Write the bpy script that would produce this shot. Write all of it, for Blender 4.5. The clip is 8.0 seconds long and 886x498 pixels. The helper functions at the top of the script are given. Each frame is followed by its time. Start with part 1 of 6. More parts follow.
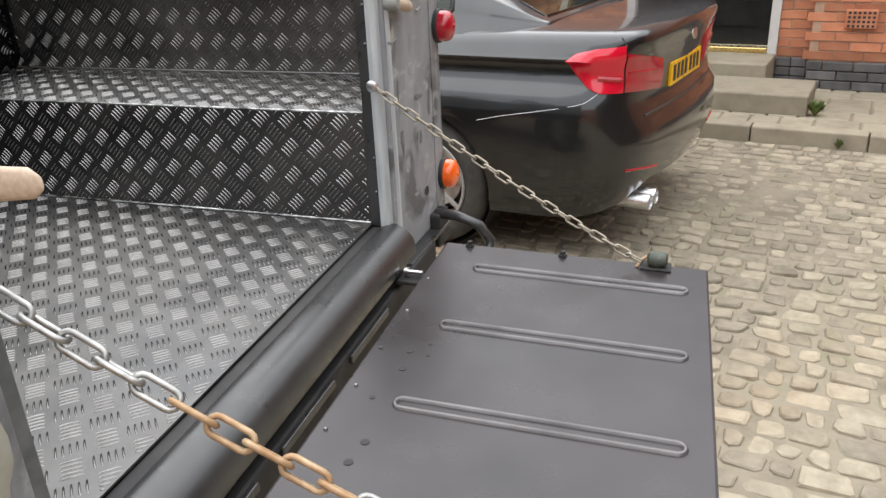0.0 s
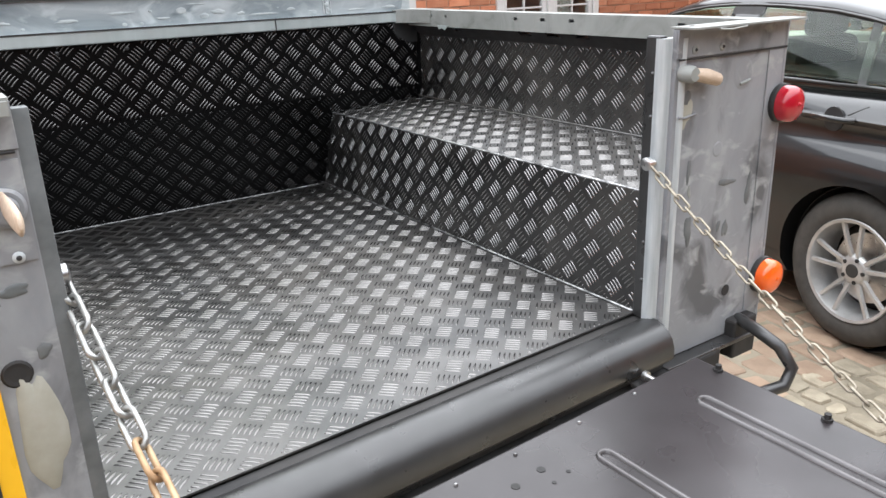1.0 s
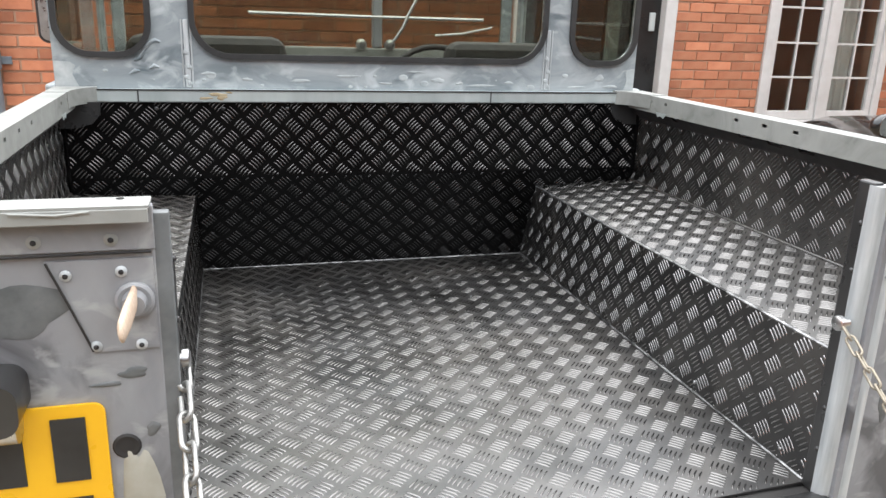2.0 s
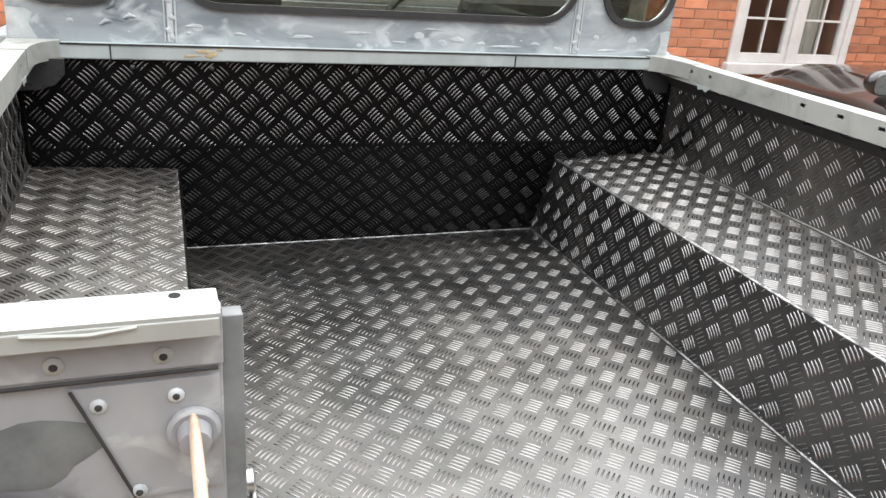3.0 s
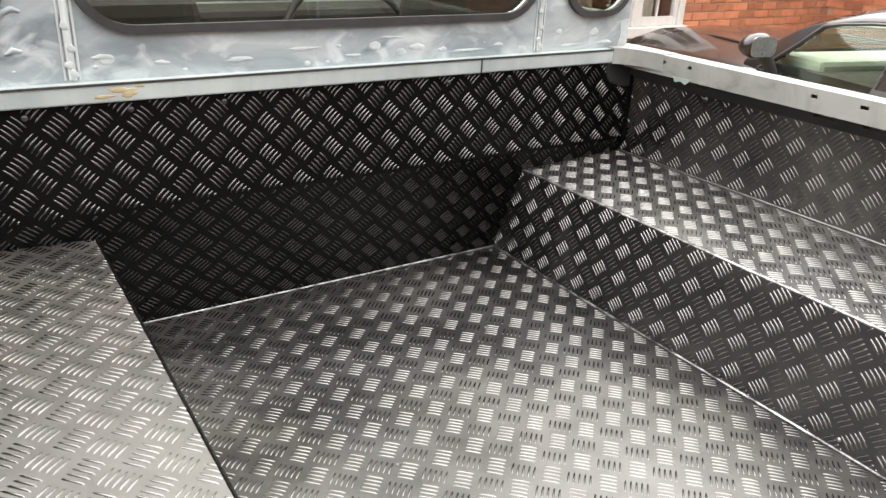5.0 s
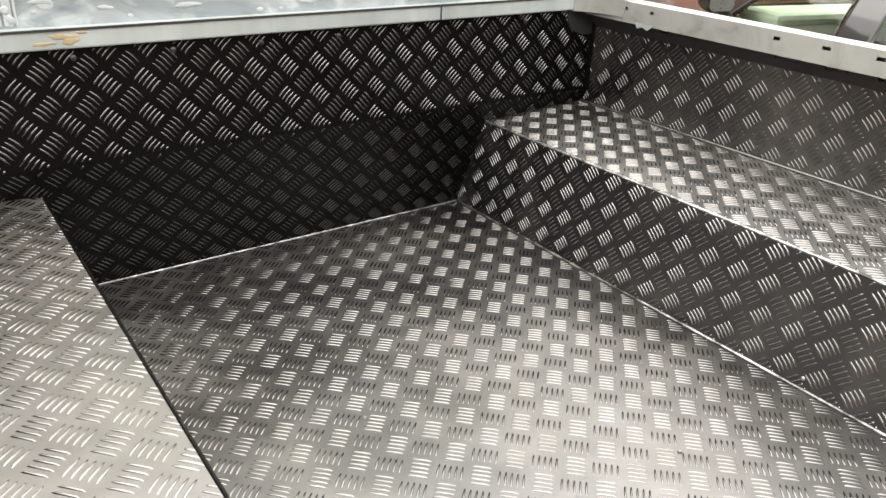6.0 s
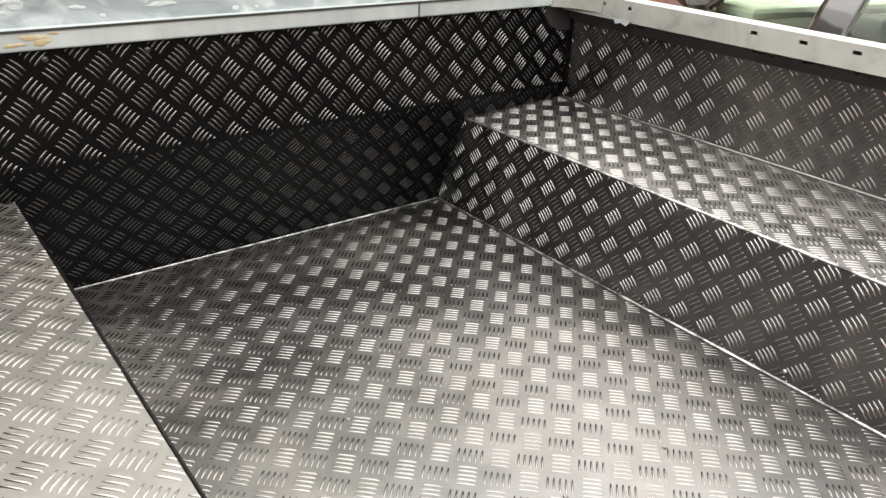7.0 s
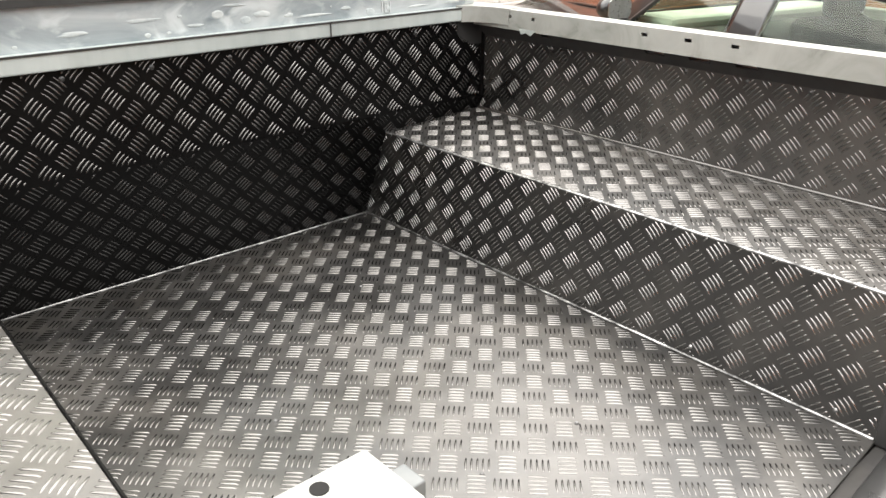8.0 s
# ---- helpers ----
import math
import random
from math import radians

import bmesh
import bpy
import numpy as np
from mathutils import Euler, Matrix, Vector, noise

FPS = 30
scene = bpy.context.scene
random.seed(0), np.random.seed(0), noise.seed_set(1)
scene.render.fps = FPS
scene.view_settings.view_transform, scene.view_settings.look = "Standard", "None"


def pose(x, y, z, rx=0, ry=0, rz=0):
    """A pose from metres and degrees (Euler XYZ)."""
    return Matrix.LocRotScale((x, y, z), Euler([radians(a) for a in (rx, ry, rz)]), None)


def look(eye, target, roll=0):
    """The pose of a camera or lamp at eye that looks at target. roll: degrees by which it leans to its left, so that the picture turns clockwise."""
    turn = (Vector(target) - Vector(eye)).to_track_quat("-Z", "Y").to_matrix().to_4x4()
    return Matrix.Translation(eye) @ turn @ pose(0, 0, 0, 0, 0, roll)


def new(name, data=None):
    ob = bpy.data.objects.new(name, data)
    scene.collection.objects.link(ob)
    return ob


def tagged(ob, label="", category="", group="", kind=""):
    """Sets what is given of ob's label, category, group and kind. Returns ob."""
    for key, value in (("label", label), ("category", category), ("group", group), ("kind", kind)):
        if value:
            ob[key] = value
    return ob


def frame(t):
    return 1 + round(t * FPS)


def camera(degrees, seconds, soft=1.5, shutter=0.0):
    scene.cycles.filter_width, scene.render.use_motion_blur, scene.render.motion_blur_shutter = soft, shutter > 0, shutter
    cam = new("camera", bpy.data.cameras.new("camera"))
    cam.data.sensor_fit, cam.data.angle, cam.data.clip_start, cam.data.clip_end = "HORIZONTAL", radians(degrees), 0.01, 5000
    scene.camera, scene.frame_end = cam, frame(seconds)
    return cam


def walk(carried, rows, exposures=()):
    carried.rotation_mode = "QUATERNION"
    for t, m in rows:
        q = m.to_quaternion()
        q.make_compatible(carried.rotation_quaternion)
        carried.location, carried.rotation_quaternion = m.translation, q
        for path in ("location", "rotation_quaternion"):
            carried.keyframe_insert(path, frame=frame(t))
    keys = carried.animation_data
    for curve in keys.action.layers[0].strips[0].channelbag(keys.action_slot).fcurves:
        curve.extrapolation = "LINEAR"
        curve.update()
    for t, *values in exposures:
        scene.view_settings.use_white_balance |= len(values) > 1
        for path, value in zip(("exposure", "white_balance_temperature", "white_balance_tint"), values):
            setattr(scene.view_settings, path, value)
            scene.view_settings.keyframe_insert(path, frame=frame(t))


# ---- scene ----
cam = camera(59.2, 8.0)
PATH = [
    (0, (-0.898, -0.642, 0.575), (0.836, -0.032, -0.212), -2.6),
    (0.3, (-0.757, -0.729, 0.59), (0.838, 0.22, -0.156), -2.8),
    (0.6, (-0.654, -0.818, 0.577), (0.724, 0.448, -0.132), -2.8),
    (1, (-0.556, -0.896, 0.594), (0.506, 0.664, -0.07), -2.0),
    (1.5, (-0.466, -0.885, 0.621), (0.325, 0.855, 0.032), -0.2),
    (2, (-0.408, -0.889, 0.692), (0.135, 0.948, 0.116), 2.0),
    (2.2, (-0.409, -0.874, 0.723), (0.071, 0.971, 0.118), 2.7),
    (3.3, (-0.533, -0.477, 0.76), (0.197, 1.205, -0.039), 5.0),
    (3.5, (-0.517, -0.42, 0.761), (0.213, 1.253, -0.055), 4.4),
    (4, (-0.55, -0.325, 0.766), (0.31, 1.296, -0.03), 1.4),
    (4.2, (-0.582, -0.289, 0.775), (0.351, 1.295, -0.012), 0.5),
    (5.3, (-0.665, -0.188, 0.761), (0.388, 1.308, -0.047), 3.2),
    (5.5, (-0.658, -0.187, 0.748), (0.409, 1.29, -0.076), 3.0),
    (6, (-0.651, -0.188, 0.732), (0.44, 1.248, -0.133), 2.8),
    (6.5, (-0.651, -0.181, 0.73), (0.455, 1.231, -0.155), 3.0),
    (7, (-0.647, -0.18, 0.734), (0.48, 1.222, -0.139), 2.6),
    (7.5, (-0.632, -0.19, 0.729), (0.528, 1.205, -0.114), 1.5),
    (8, (-0.635, -0.284, 0.721), (0.587, 1.078, -0.087), 0.1),
]
walk(cam, [(t, look(eye, target, roll)) for t, eye, target, roll in PATH],
     exposures=[(0, 1.1, 6380, 10), (0.5, 1.33, 6150, 10), (1.5, 1.6, 6250, 10), (2.2, 1.64, 6350, 10), (3.5, 1.95, 6530, 10), (5.5, 2.02, 6880, 10), (6.5, 2.04, 6980, 10), (8, 2.04, 6920, 10)])
# ---- light ----
# an overcast day in a narrow street: a pale sky, brightest overhead where a wide weak sun stands behind the cloud
world = bpy.data.worlds.new("sky")
scene.world = world
world.use_nodes = True
wn = world.node_tree.nodes
wl = world.node_tree.links
sky = wn.new("ShaderNodeTexSky")
sky.sky_type = 'NISHITA'
sky.sun_disc = False
sky.sun_elevation, sky.sun_rotation = radians(77), radians(35)
sky.air_density, sky.dust_density = 1.0, 6.0
pale = wn.new("ShaderNodeHueSaturation")
pale.inputs["Saturation"].default_value = 0.25
wl.new(sky.outputs[0], pale.inputs["Color"])
cloud = wn.new("ShaderNodeMix")
cloud.data_type = 'RGBA'
cloud.inputs[0].default_value = 0.96
wl.new(pale.outputs[0], cloud.inputs[6])
cloud.inputs[7].default_value = (7.9, 8.05, 8.3, 1)
wl.new(cloud.outputs[2], wn["Background"].inputs["Color"])
wn["Background"].inputs["Strength"].default_value = 0.118

sun_data = bpy.data.lights.new("sun", 'SUN')
sun_data.energy, sun_data.angle, sun_data.color = 1.5, radians(100), (1.0, 0.975, 0.945)
sun = new("sun", sun_data)
sun.matrix_world = look((0.9, 1.3, 7.0), (0.0, 0.0, 0.0))


# ---- materials ----
def nodes_of(name):
    m = bpy.data.materials.new(name)
    m.use_nodes = True
    nt = m.node_tree
    return m, nt, nt.nodes["Principled BSDF"]


def ramp(nt, fac, stops):
    r = nt.nodes.new("ShaderNodeValToRGB")
    while len(r.color_ramp.elements) < len(stops):
        r.color_ramp.elements.new(0.5)
    for e, (p, c) in zip(r.color_ramp.elements, stops):
        e.position = p
        e.color = (*c, 1) if len(c) == 3 else c
    nt.links.new(fac, r.inputs[0])
    return r.outputs["Color"]


def noise_tex(nt, scale, detail=4.0, rough=0.55, stretch=None, distortion=0.0):
    co = nt.nodes.new("ShaderNodeTexCoord")
    tex = nt.nodes.new("ShaderNodeTexNoise")
    tex.inputs["Scale"].default_value = scale
    tex.inputs["Detail"].default_value = detail
    tex.inputs["Roughness"].default_value = rough
    tex.inputs["Distortion"].default_value = distortion
    if stretch:
        mp = nt.nodes.new("ShaderNodeMapping")
        mp.inputs["Scale"].default_value = stretch
        nt.links.new(co.outputs["Object"], mp.inputs[0])
        nt.links.new(mp.outputs[0], tex.inputs["Vector"])
    else:
        nt.links.new(co.outputs["Object"], tex.inputs["Vector"])
    return tex.outputs["Fac"]


def bump(nt, bsdf, height, strength, distance):
    b = nt.nodes.new("ShaderNodeBump")
    b.inputs["Strength"].default_value = strength
    b.inputs["Distance"].default_value = distance
    nt.links.new(height, b.inputs["Height"])
    nt.links.new(b.outputs[0], bsdf.inputs["Normal"])


def surface(name, stops, scale=8.0, rough=(0.5, 0.6), metal=0.0, bump_s=0.0, bump_scale=60.0, bump_d=0.002,
            stretch=None, detail=5.0, coat=0.0, per_object=0.0, per_island=0.0, spec=0.5, distortion=0.0, rough_scale=None, ior=1.5, bump_detail=4.0):
    """A worn surface: colour from a noise ramp, roughness from a second one, fine bump."""
    m, nt, b = nodes_of(name)
    fac = noise_tex(nt, scale, detail, 0.6, stretch, distortion)
    col = ramp(nt, fac, stops)
    if per_object or per_island:
        hs = nt.nodes.new("ShaderNodeHueSaturation")
        mr = nt.nodes.new("ShaderNodeMapRange")
        amount = per_object or per_island
        mr.inputs["To Min"].default_value, mr.inputs["To Max"].default_value = 1 - amount, 1 + amount
        if per_object:
            src = nt.nodes.new("ShaderNodeObjectInfo").outputs["Random"]
        else:
            src = nt.nodes.new("ShaderNodeNewGeometry").outputs["Random Per Island"]
        nt.links.new(src, mr.inputs["Value"])
        nt.links.new(mr.outputs[0], hs.inputs["Value"])
        nt.links.new(col, hs.inputs["Color"])
        col = hs.outputs[0]
    nt.links.new(col, b.inputs["Base Color"])
    fr = noise_tex(nt, rough_scale or scale * 2.3, 3.0)
    rr = nt.nodes.new("ShaderNodeMapRange")
    rr.inputs["From Min"].default_value, rr.inputs["From Max"].default_value = 0.3, 0.7
    rr.inputs["To Min"].default_value, rr.inputs["To Max"].default_value = rough
    nt.links.new(fr, rr.inputs["Value"])
    nt.links.new(rr.outputs[0], b.inputs["Roughness"])
    b.inputs["Metallic"].default_value = metal
    b.inputs["Coat Weight"].default_value = coat
    b.inputs["Specular IOR Level"].default_value = spec
    b.inputs["IOR"].default_value = ior
    if bump_s:
        bump(nt, b, noise_tex(nt, bump_scale, bump_detail), bump_s, bump_d)
    return m


def grey(v, tint=(1, 1, 1)):
    return tuple(v * c for c in tint)


def chequer(name, low, high, rough, ior, dust=(0.36, 0.66), scale=4):
    """Black-coated chequer plate: a dense glossy film, dusty in drifts, on a sheet that is not quite flat."""
    return surface(name, [(dust[0], low), (dust[1], high)], scale=scale, distortion=0.8, rough=rough, bump_s=0.4, bump_scale=5, bump_d=0.02, bump_detail=2.0, rough_scale=6, ior=ior, detail=7.0)


# near-black bulkhead copy of the plate, its shade put into the colour
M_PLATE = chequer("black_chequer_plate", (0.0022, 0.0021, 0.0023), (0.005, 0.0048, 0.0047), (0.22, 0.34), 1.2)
# lighter copy of the plate: dust, plus sky light put into the colour
M_LIT_PLATE = chequer("lit_dusty_chequer_plate", (0.009, 0.0085, 0.008), (0.066, 0.0605, 0.054), (0.33, 0.56), 2.0, (0.42, 0.72), 3.2)
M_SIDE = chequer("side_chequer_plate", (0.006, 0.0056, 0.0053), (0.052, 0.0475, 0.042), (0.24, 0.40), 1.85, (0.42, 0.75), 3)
M_DUSTY = chequer("dusty_chequer_plate", (0.034, 0.031, 0.0285), (0.072, 0.065, 0.0585), (0.28, 0.46), 1.9, (0.36, 0.66), 5)
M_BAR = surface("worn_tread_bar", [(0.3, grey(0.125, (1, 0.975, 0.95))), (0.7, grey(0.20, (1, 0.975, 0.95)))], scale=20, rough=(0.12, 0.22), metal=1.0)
# brighter bar for the right box side: sky glints put into the colour
M_BRIGHT = surface("lit_tread_bar", [(0.3, grey(0.26, (1, 0.98, 0.96))), (0.7, grey(0.40, (1, 0.98, 0.96)))], scale=20, rough=(0.14, 0.26), metal=1.0)
# dim copy of the bar for below the bend, shade in its colour
M_DIM_BAR = surface("shaded_tread_bar", [(0.3, grey(0.10)), (0.7, grey(0.15))], scale=20, rough=(0.14, 0.24), metal=1.0)
M_EDGE = surface("worn_bare_edge", [(0.34, grey(0.05)), (0.48, grey(0.22)), (0.66, grey(0.5))], scale=38, rough=(0.3, 0.5), metal=0.8)
M_BLACK = surface("black_satin_paint", [(0.35, grey(0.022)), (0.7, grey(0.035))], scale=9, rough=(0.24, 0.42), bump_s=0.1, bump_scale=30, spec=0.7)
M_GATE = surface("dark_grey_painted_steel", [(0.3, (0.020, 0.0172, 0.018)), (0.7, (0.034, 0.0292, 0.031))], scale=4, rough=(0.25, 0.38), spec=0.45,
                 bump_s=0.06, bump_scale=25, bump_d=0.003)
# brighter than the gate's paint: the ribs' highlight lines are coloured in
M_RIB = surface("highlit_grey_rib_edge", [(0.3, (0.09, 0.085, 0.085)), (0.7, (0.16, 0.153, 0.153))], scale=9, rough=(0.28, 0.42), metal=0.6)


def blotchy(name, stops, blots, pale, scale, blot_scale, rough=(0.45, 0.7), metal=0.0, stretch=None, worn=(0.58, 0.72)):
    """Half-stripped paint: cloudy colour, dark worn blots and pale filler wipes over it, brush-fine grain."""
    m = surface(name, stops, scale=scale, rough=rough, metal=metal, bump_s=0.12, bump_scale=35, detail=7.0, distortion=1.0, stretch=stretch)
    nt = m.node_tree
    b = nt.nodes["Principled BSDF"]
    colour = b.inputs["Base Color"].links[0].from_socket
    for k, (tint, lo, hi, sc, st) in enumerate(((blots, *worn, blot_scale, stretch), (pale, 0.55, 0.68, blot_scale * 1.7, (1, 1, 1.6)))):
        co = nt.nodes.new("ShaderNodeTexCoord")
        mp = nt.nodes.new("ShaderNodeMapping")
        mp.inputs["Location"].default_value = (3.1 + 7 * k, 1.7, 4.3 * k)
        if st:
            mp.inputs["Scale"].default_value = st
        nt.links.new(co.outputs["Object"], mp.inputs[0])
        tex = nt.nodes.new("ShaderNodeTexNoise")
        tex.inputs["Scale"].default_value, tex.inputs["Detail"].default_value = sc, 6.0
        tex.inputs["Distortion"].default_value = 0.7
        nt.links.new(mp.outputs[0], tex.inputs["Vector"])
        mr = nt.nodes.new("ShaderNodeMapRange")
        mr.inputs["From Min"].default_value, mr.inputs["From Max"].default_value = lo, hi
        mr.inputs["To Max"].default_value = 0.85
        nt.links.new(tex.outputs["Fac"], mr.inputs["Value"])
        mix = nt.nodes.new("ShaderNodeMix")
        mix.data_type = 'RGBA'
        nt.links.new(mr.outputs[0], mix.inputs[0])
        nt.links.new(colour, mix.inputs[6])
        mix.inputs[7].default_value = (*tint, 1)
        colour = mix.outputs[2]
    nt.links.new(colour, b.inputs["Base Color"])
    return m


M_PRIMER = blotchy("sanded_grey_primer", [(0.3, (0.18, 0.186, 0.198)), (0.5, (0.24, 0.247, 0.259)), (0.7, (0.30, 0.309, 0.317))], (0.075, 0.076, 0.08), (0.36, 0.37, 0.37), 5, 11, stretch=(1, 1, 0.55), worn=(0.53, 0.66))
M_SMUDGE = surface("dark_worn_primer", [(0.3, (0.085, 0.094, 0.095)), (0.7, (0.16, 0.168, 0.17))], scale=25, rough=(0.4, 0.6))
M_CAB = blotchy("patchy_bare_aluminium_and_primer", [(0.32, (0.20, 0.235, 0.25)), (0.5, (0.31, 0.345, 0.36)), (0.68, (0.43, 0.46, 0.47))], (0.10, 0.13, 0.145), (0.5, 0.54, 0.55), 5, 8, (0.35, 0.6), 0.15, (1, 1, 2.0))
M_FILLER = surface("cream_body_filler", [(0.3, (0.30, 0.29, 0.23)), (0.6, (0.38, 0.37, 0.31)), (0.8, (0.42, 0.42, 0.38))], scale=18, rough=(0.5, 0.7), bump_s=0.3, bump_scale=30)
M_STRIP = surface("streaked_pale_edge_metal", [(0.3, (0.34, 0.37, 0.38)), (0.5, (0.48, 0.51, 0.52)), (0.7, (0.62, 0.645, 0.65))], scale=22, rough=(0.35, 0.55), metal=0.2, stretch=(3, 3, 0.25), detail=6)
M_ALU = surface("brushed_aluminium_trim", [(0.3, (0.36, 0.405, 0.40)), (0.7, (0.54, 0.59, 0.58))], scale=9, rough=(0.28, 0.5), metal=0.35,
                stretch=(1, 1, 0.15), bump_s=0.05)
M_WHITE = surface("chalky_white_paint", [(0.28, (0.13, 0.134, 0.125)), (0.38, (0.215, 0.224, 0.208)), (0.52, (0.26, 0.268, 0.252)), (0.75, (0.295, 0.302, 0.286))], scale=11, distortion=1.0, rough=(0.45, 0.7),
                  bump_s=0.12, bump_scale=50)
M_SPOT = surface("pale_filler_smear", [(0.3, (0.29, 0.325, 0.335)), (0.7, (0.47, 0.50, 0.50))], scale=30, rough=(0.5, 0.7))
M_RUBBER = surface("black_rubber", [(0.3, grey(0.015)), (0.7, grey(0.03))], scale=20, rough=(0.5, 0.7))
M_GREEN = surface("dusty_green_rubber", [(0.3, (0.035, 0.045, 0.034)), (0.6, (0.07, 0.078, 0.062)), (0.75, (0.22, 0.215, 0.18))], scale=45, rough=(0.5, 0.7))
M_TYRE = surface("dusty_tyre_rubber", [(0.3, (0.035, 0.033, 0.03)), (0.7, (0.07, 0.065, 0.058))], scale=12, rough=(0.7, 0.85), bump_s=0.1)
M_CHAIN = surface("galvanised_chain", [(0.3, (0.26, 0.26, 0.25)), (0.7, (0.46, 0.46, 0.44))], scale=60, rough=(0.32, 0.55), metal=0.8)
M_DULL = surface("dull_tan_chain", [(0.3, (0.24, 0.21, 0.16)), (0.7, (0.40, 0.36, 0.29))], scale=60, rough=(0.4, 0.6), metal=0.6)
M_RUST = surface("rusty_chain", [(0.3, (0.30, 0.17, 0.08)), (0.7, (0.5, 0.38, 0.24))], scale=40, rough=(0.5, 0.7), metal=0.4)
M_STAIN = surface("pale_rust_stain", [(0.3, (0.30, 0.22, 0.11)), (0.7, (0.42, 0.36, 0.24))], scale=60, rough=(0.5, 0.7))
M_STEEL = surface("bright_steel", [(0.3, grey(0.5)), (0.7, grey(0.65))], scale=30, rough=(0.25, 0.4), metal=1.0)
M_DARK = surface("dark_underbody", [(0.3, (0.012, 0.012, 0.013)), (0.7, (0.03, 0.028, 0.026))], scale=8, rough=(0.6, 0.8), bump_s=0.2)
M_WOOD = surface("pale_wooden_peg", [(0.3, (0.46, 0.34, 0.24)), (0.7, (0.62, 0.50, 0.39))], scale=30, rough=(0.5, 0.6), stretch=(1, 6, 6))
M_YELLOW = surface("yellow_number_plate", [(0.3, (0.86, 0.46, 0.005)), (0.7, (0.92, 0.52, 0.01))], scale=5, rough=(0.25, 0.35))
M_INK = surface("black_characters", [(0.3, grey(0.02)), (0.7, grey(0.035))], scale=20, rough=(0.4, 0.5))


def lens(name, colour, rough=0.12):
    m, nt, b = nodes_of(name)
    b.inputs["Base Color"].default_value = (*colour, 1)
    b.inputs["Roughness"].default_value = rough
    b.inputs["Subsurface Weight"].default_value = 0.25
    b.inputs["Subsurface Radius"].default_value = (0.01, 0.003, 0.002)
    b.inputs["Coat Weight"].default_value = 0.6
    return m


M_RED = lens("red_lamp_lens", (0.64, 0.005, 0.028))
M_STOP = lens("dark_red_lens", (0.40, 0.006, 0.02), 0.2)
M_AMBER = lens("amber_lamp_lens", (0.85, 0.13, 0.008))


def glass(name, tint, rough=0.0, ior=1.45):
    m, nt, b = nodes_of(name)
    b.inputs["Base Color"].default_value = (*tint, 1)
    b.inputs["Transmission Weight"].default_value = 1.0
    b.inputs["Roughness"].default_value = rough
    b.inputs["IOR"].default_value = ior
    return m


M_GLASS = glass("window_glass", (0.93, 0.96, 0.94))
# tint also stands in for shade inside the cab, which has no roof
M_DIM_GLASS = glass("dimmed_dusty_cab_glass", (0.46, 0.48, 0.41))
M_TINT = glass("car_window_glass", (0.66, 0.76, 0.66), 0.0, 1.3)

G = -0.95          # street level; the truck's load floor is at zero


# ---- shaping ----
def world_of(ob):
    p = Vector((0, 0, 0))
    while ob is not None:
        p = p + ob.location
        ob = ob.parent
    return p


def thing(name, at, label, category, group="", kind=""):
    return tagged_at(new(name), at, label, category, group, kind)


def tagged_at(ob, at, label, category, group, kind):
    ob.location = at
    return tagged(ob, label, category, group, kind)


def part(name, bm, material, parent, label="", kind="", smooth=None):
    """Links a bmesh, shaped in world metres, as one mesh under a thing or a part."""
    if parent is not None:
        bmesh.ops.translate(bm, verts=bm.verts, vec=-world_of(parent))
    bmesh.ops.recalc_face_normals(bm, faces=bm.faces)
    me = bpy.data.meshes.new(name)
    bm.to_mesh(me)
    bm.free()
    me.materials.append(material)
    if smooth is not None:
        for p in me.polygons:
            p.use_smooth = True
        me.set_sharp_from_angle(angle=radians(smooth))
    ob = new(name, me)
    ob.parent = parent
    return tagged(ob, label, "", "", kind)


def box(bm, x0, x1, y0, y1, z0, z1, bevel=0.0, seg=2, turn=None):
    made = bmesh.ops.create_cube(bm, size=1.0)["verts"]
    for v in made:
        v.co = Vector(((x0 + x1) / 2 + v.co.x * (x1 - x0), (y0 + y1) / 2 + v.co.y * (y1 - y0), (z0 + z1) / 2 + v.co.z * (z1 - z0)))
    if bevel:
        edges = list({e for v in made for e in v.link_edges})
        made = bmesh.ops.bevel(bm, geom=edges, offset=bevel, segments=seg, affect='EDGES', profile=0.5)["verts"]
    if turn is not None:
        bmesh.ops.transform(bm, matrix=turn, verts=list({v for v in made}))
    return bm


def boxed(*args, **kw):
    return box(bmesh.new(), *args, **kw)


def tube(bm, pts, r, seg=12, closed=False, cap=True):
    pts = [Vector(p) for p in pts]
    n = len(pts)
    rings = []
    side = None
    for i, p in enumerate(pts):
        a = pts[i - 1] if (i or closed) else p
        b = pts[(i + 1) % n] if (i < n - 1 or closed) else p
        d = (b - a).normalized()
        if side is None:
            side = d.orthogonal().normalized()
        side = (side - d * side.dot(d)).normalized()
        up = d.cross(side)
        rad = r[i] if isinstance(r, (list, tuple)) else r
        rings.append([bm.verts.new(p + rad * (math.cos(t) * side + math.sin(t) * up)) for t in [2 * math.pi * k / seg for k in range(seg)]])
    for i in range(n if closed else n - 1):
        a, b = rings[i], rings[(i + 1) % n]
        for k in range(seg):
            bm.faces.new((a[k], a[(k + 1) % seg], b[(k + 1) % seg], b[k]))
    if cap and not closed:
        bm.faces.new(rings[0][::-1])
        bm.faces.new(rings[-1])
    return bm


def tubed(pts, r, seg=12, closed=False):
    return tube(bmesh.new(), pts, r, seg, closed)


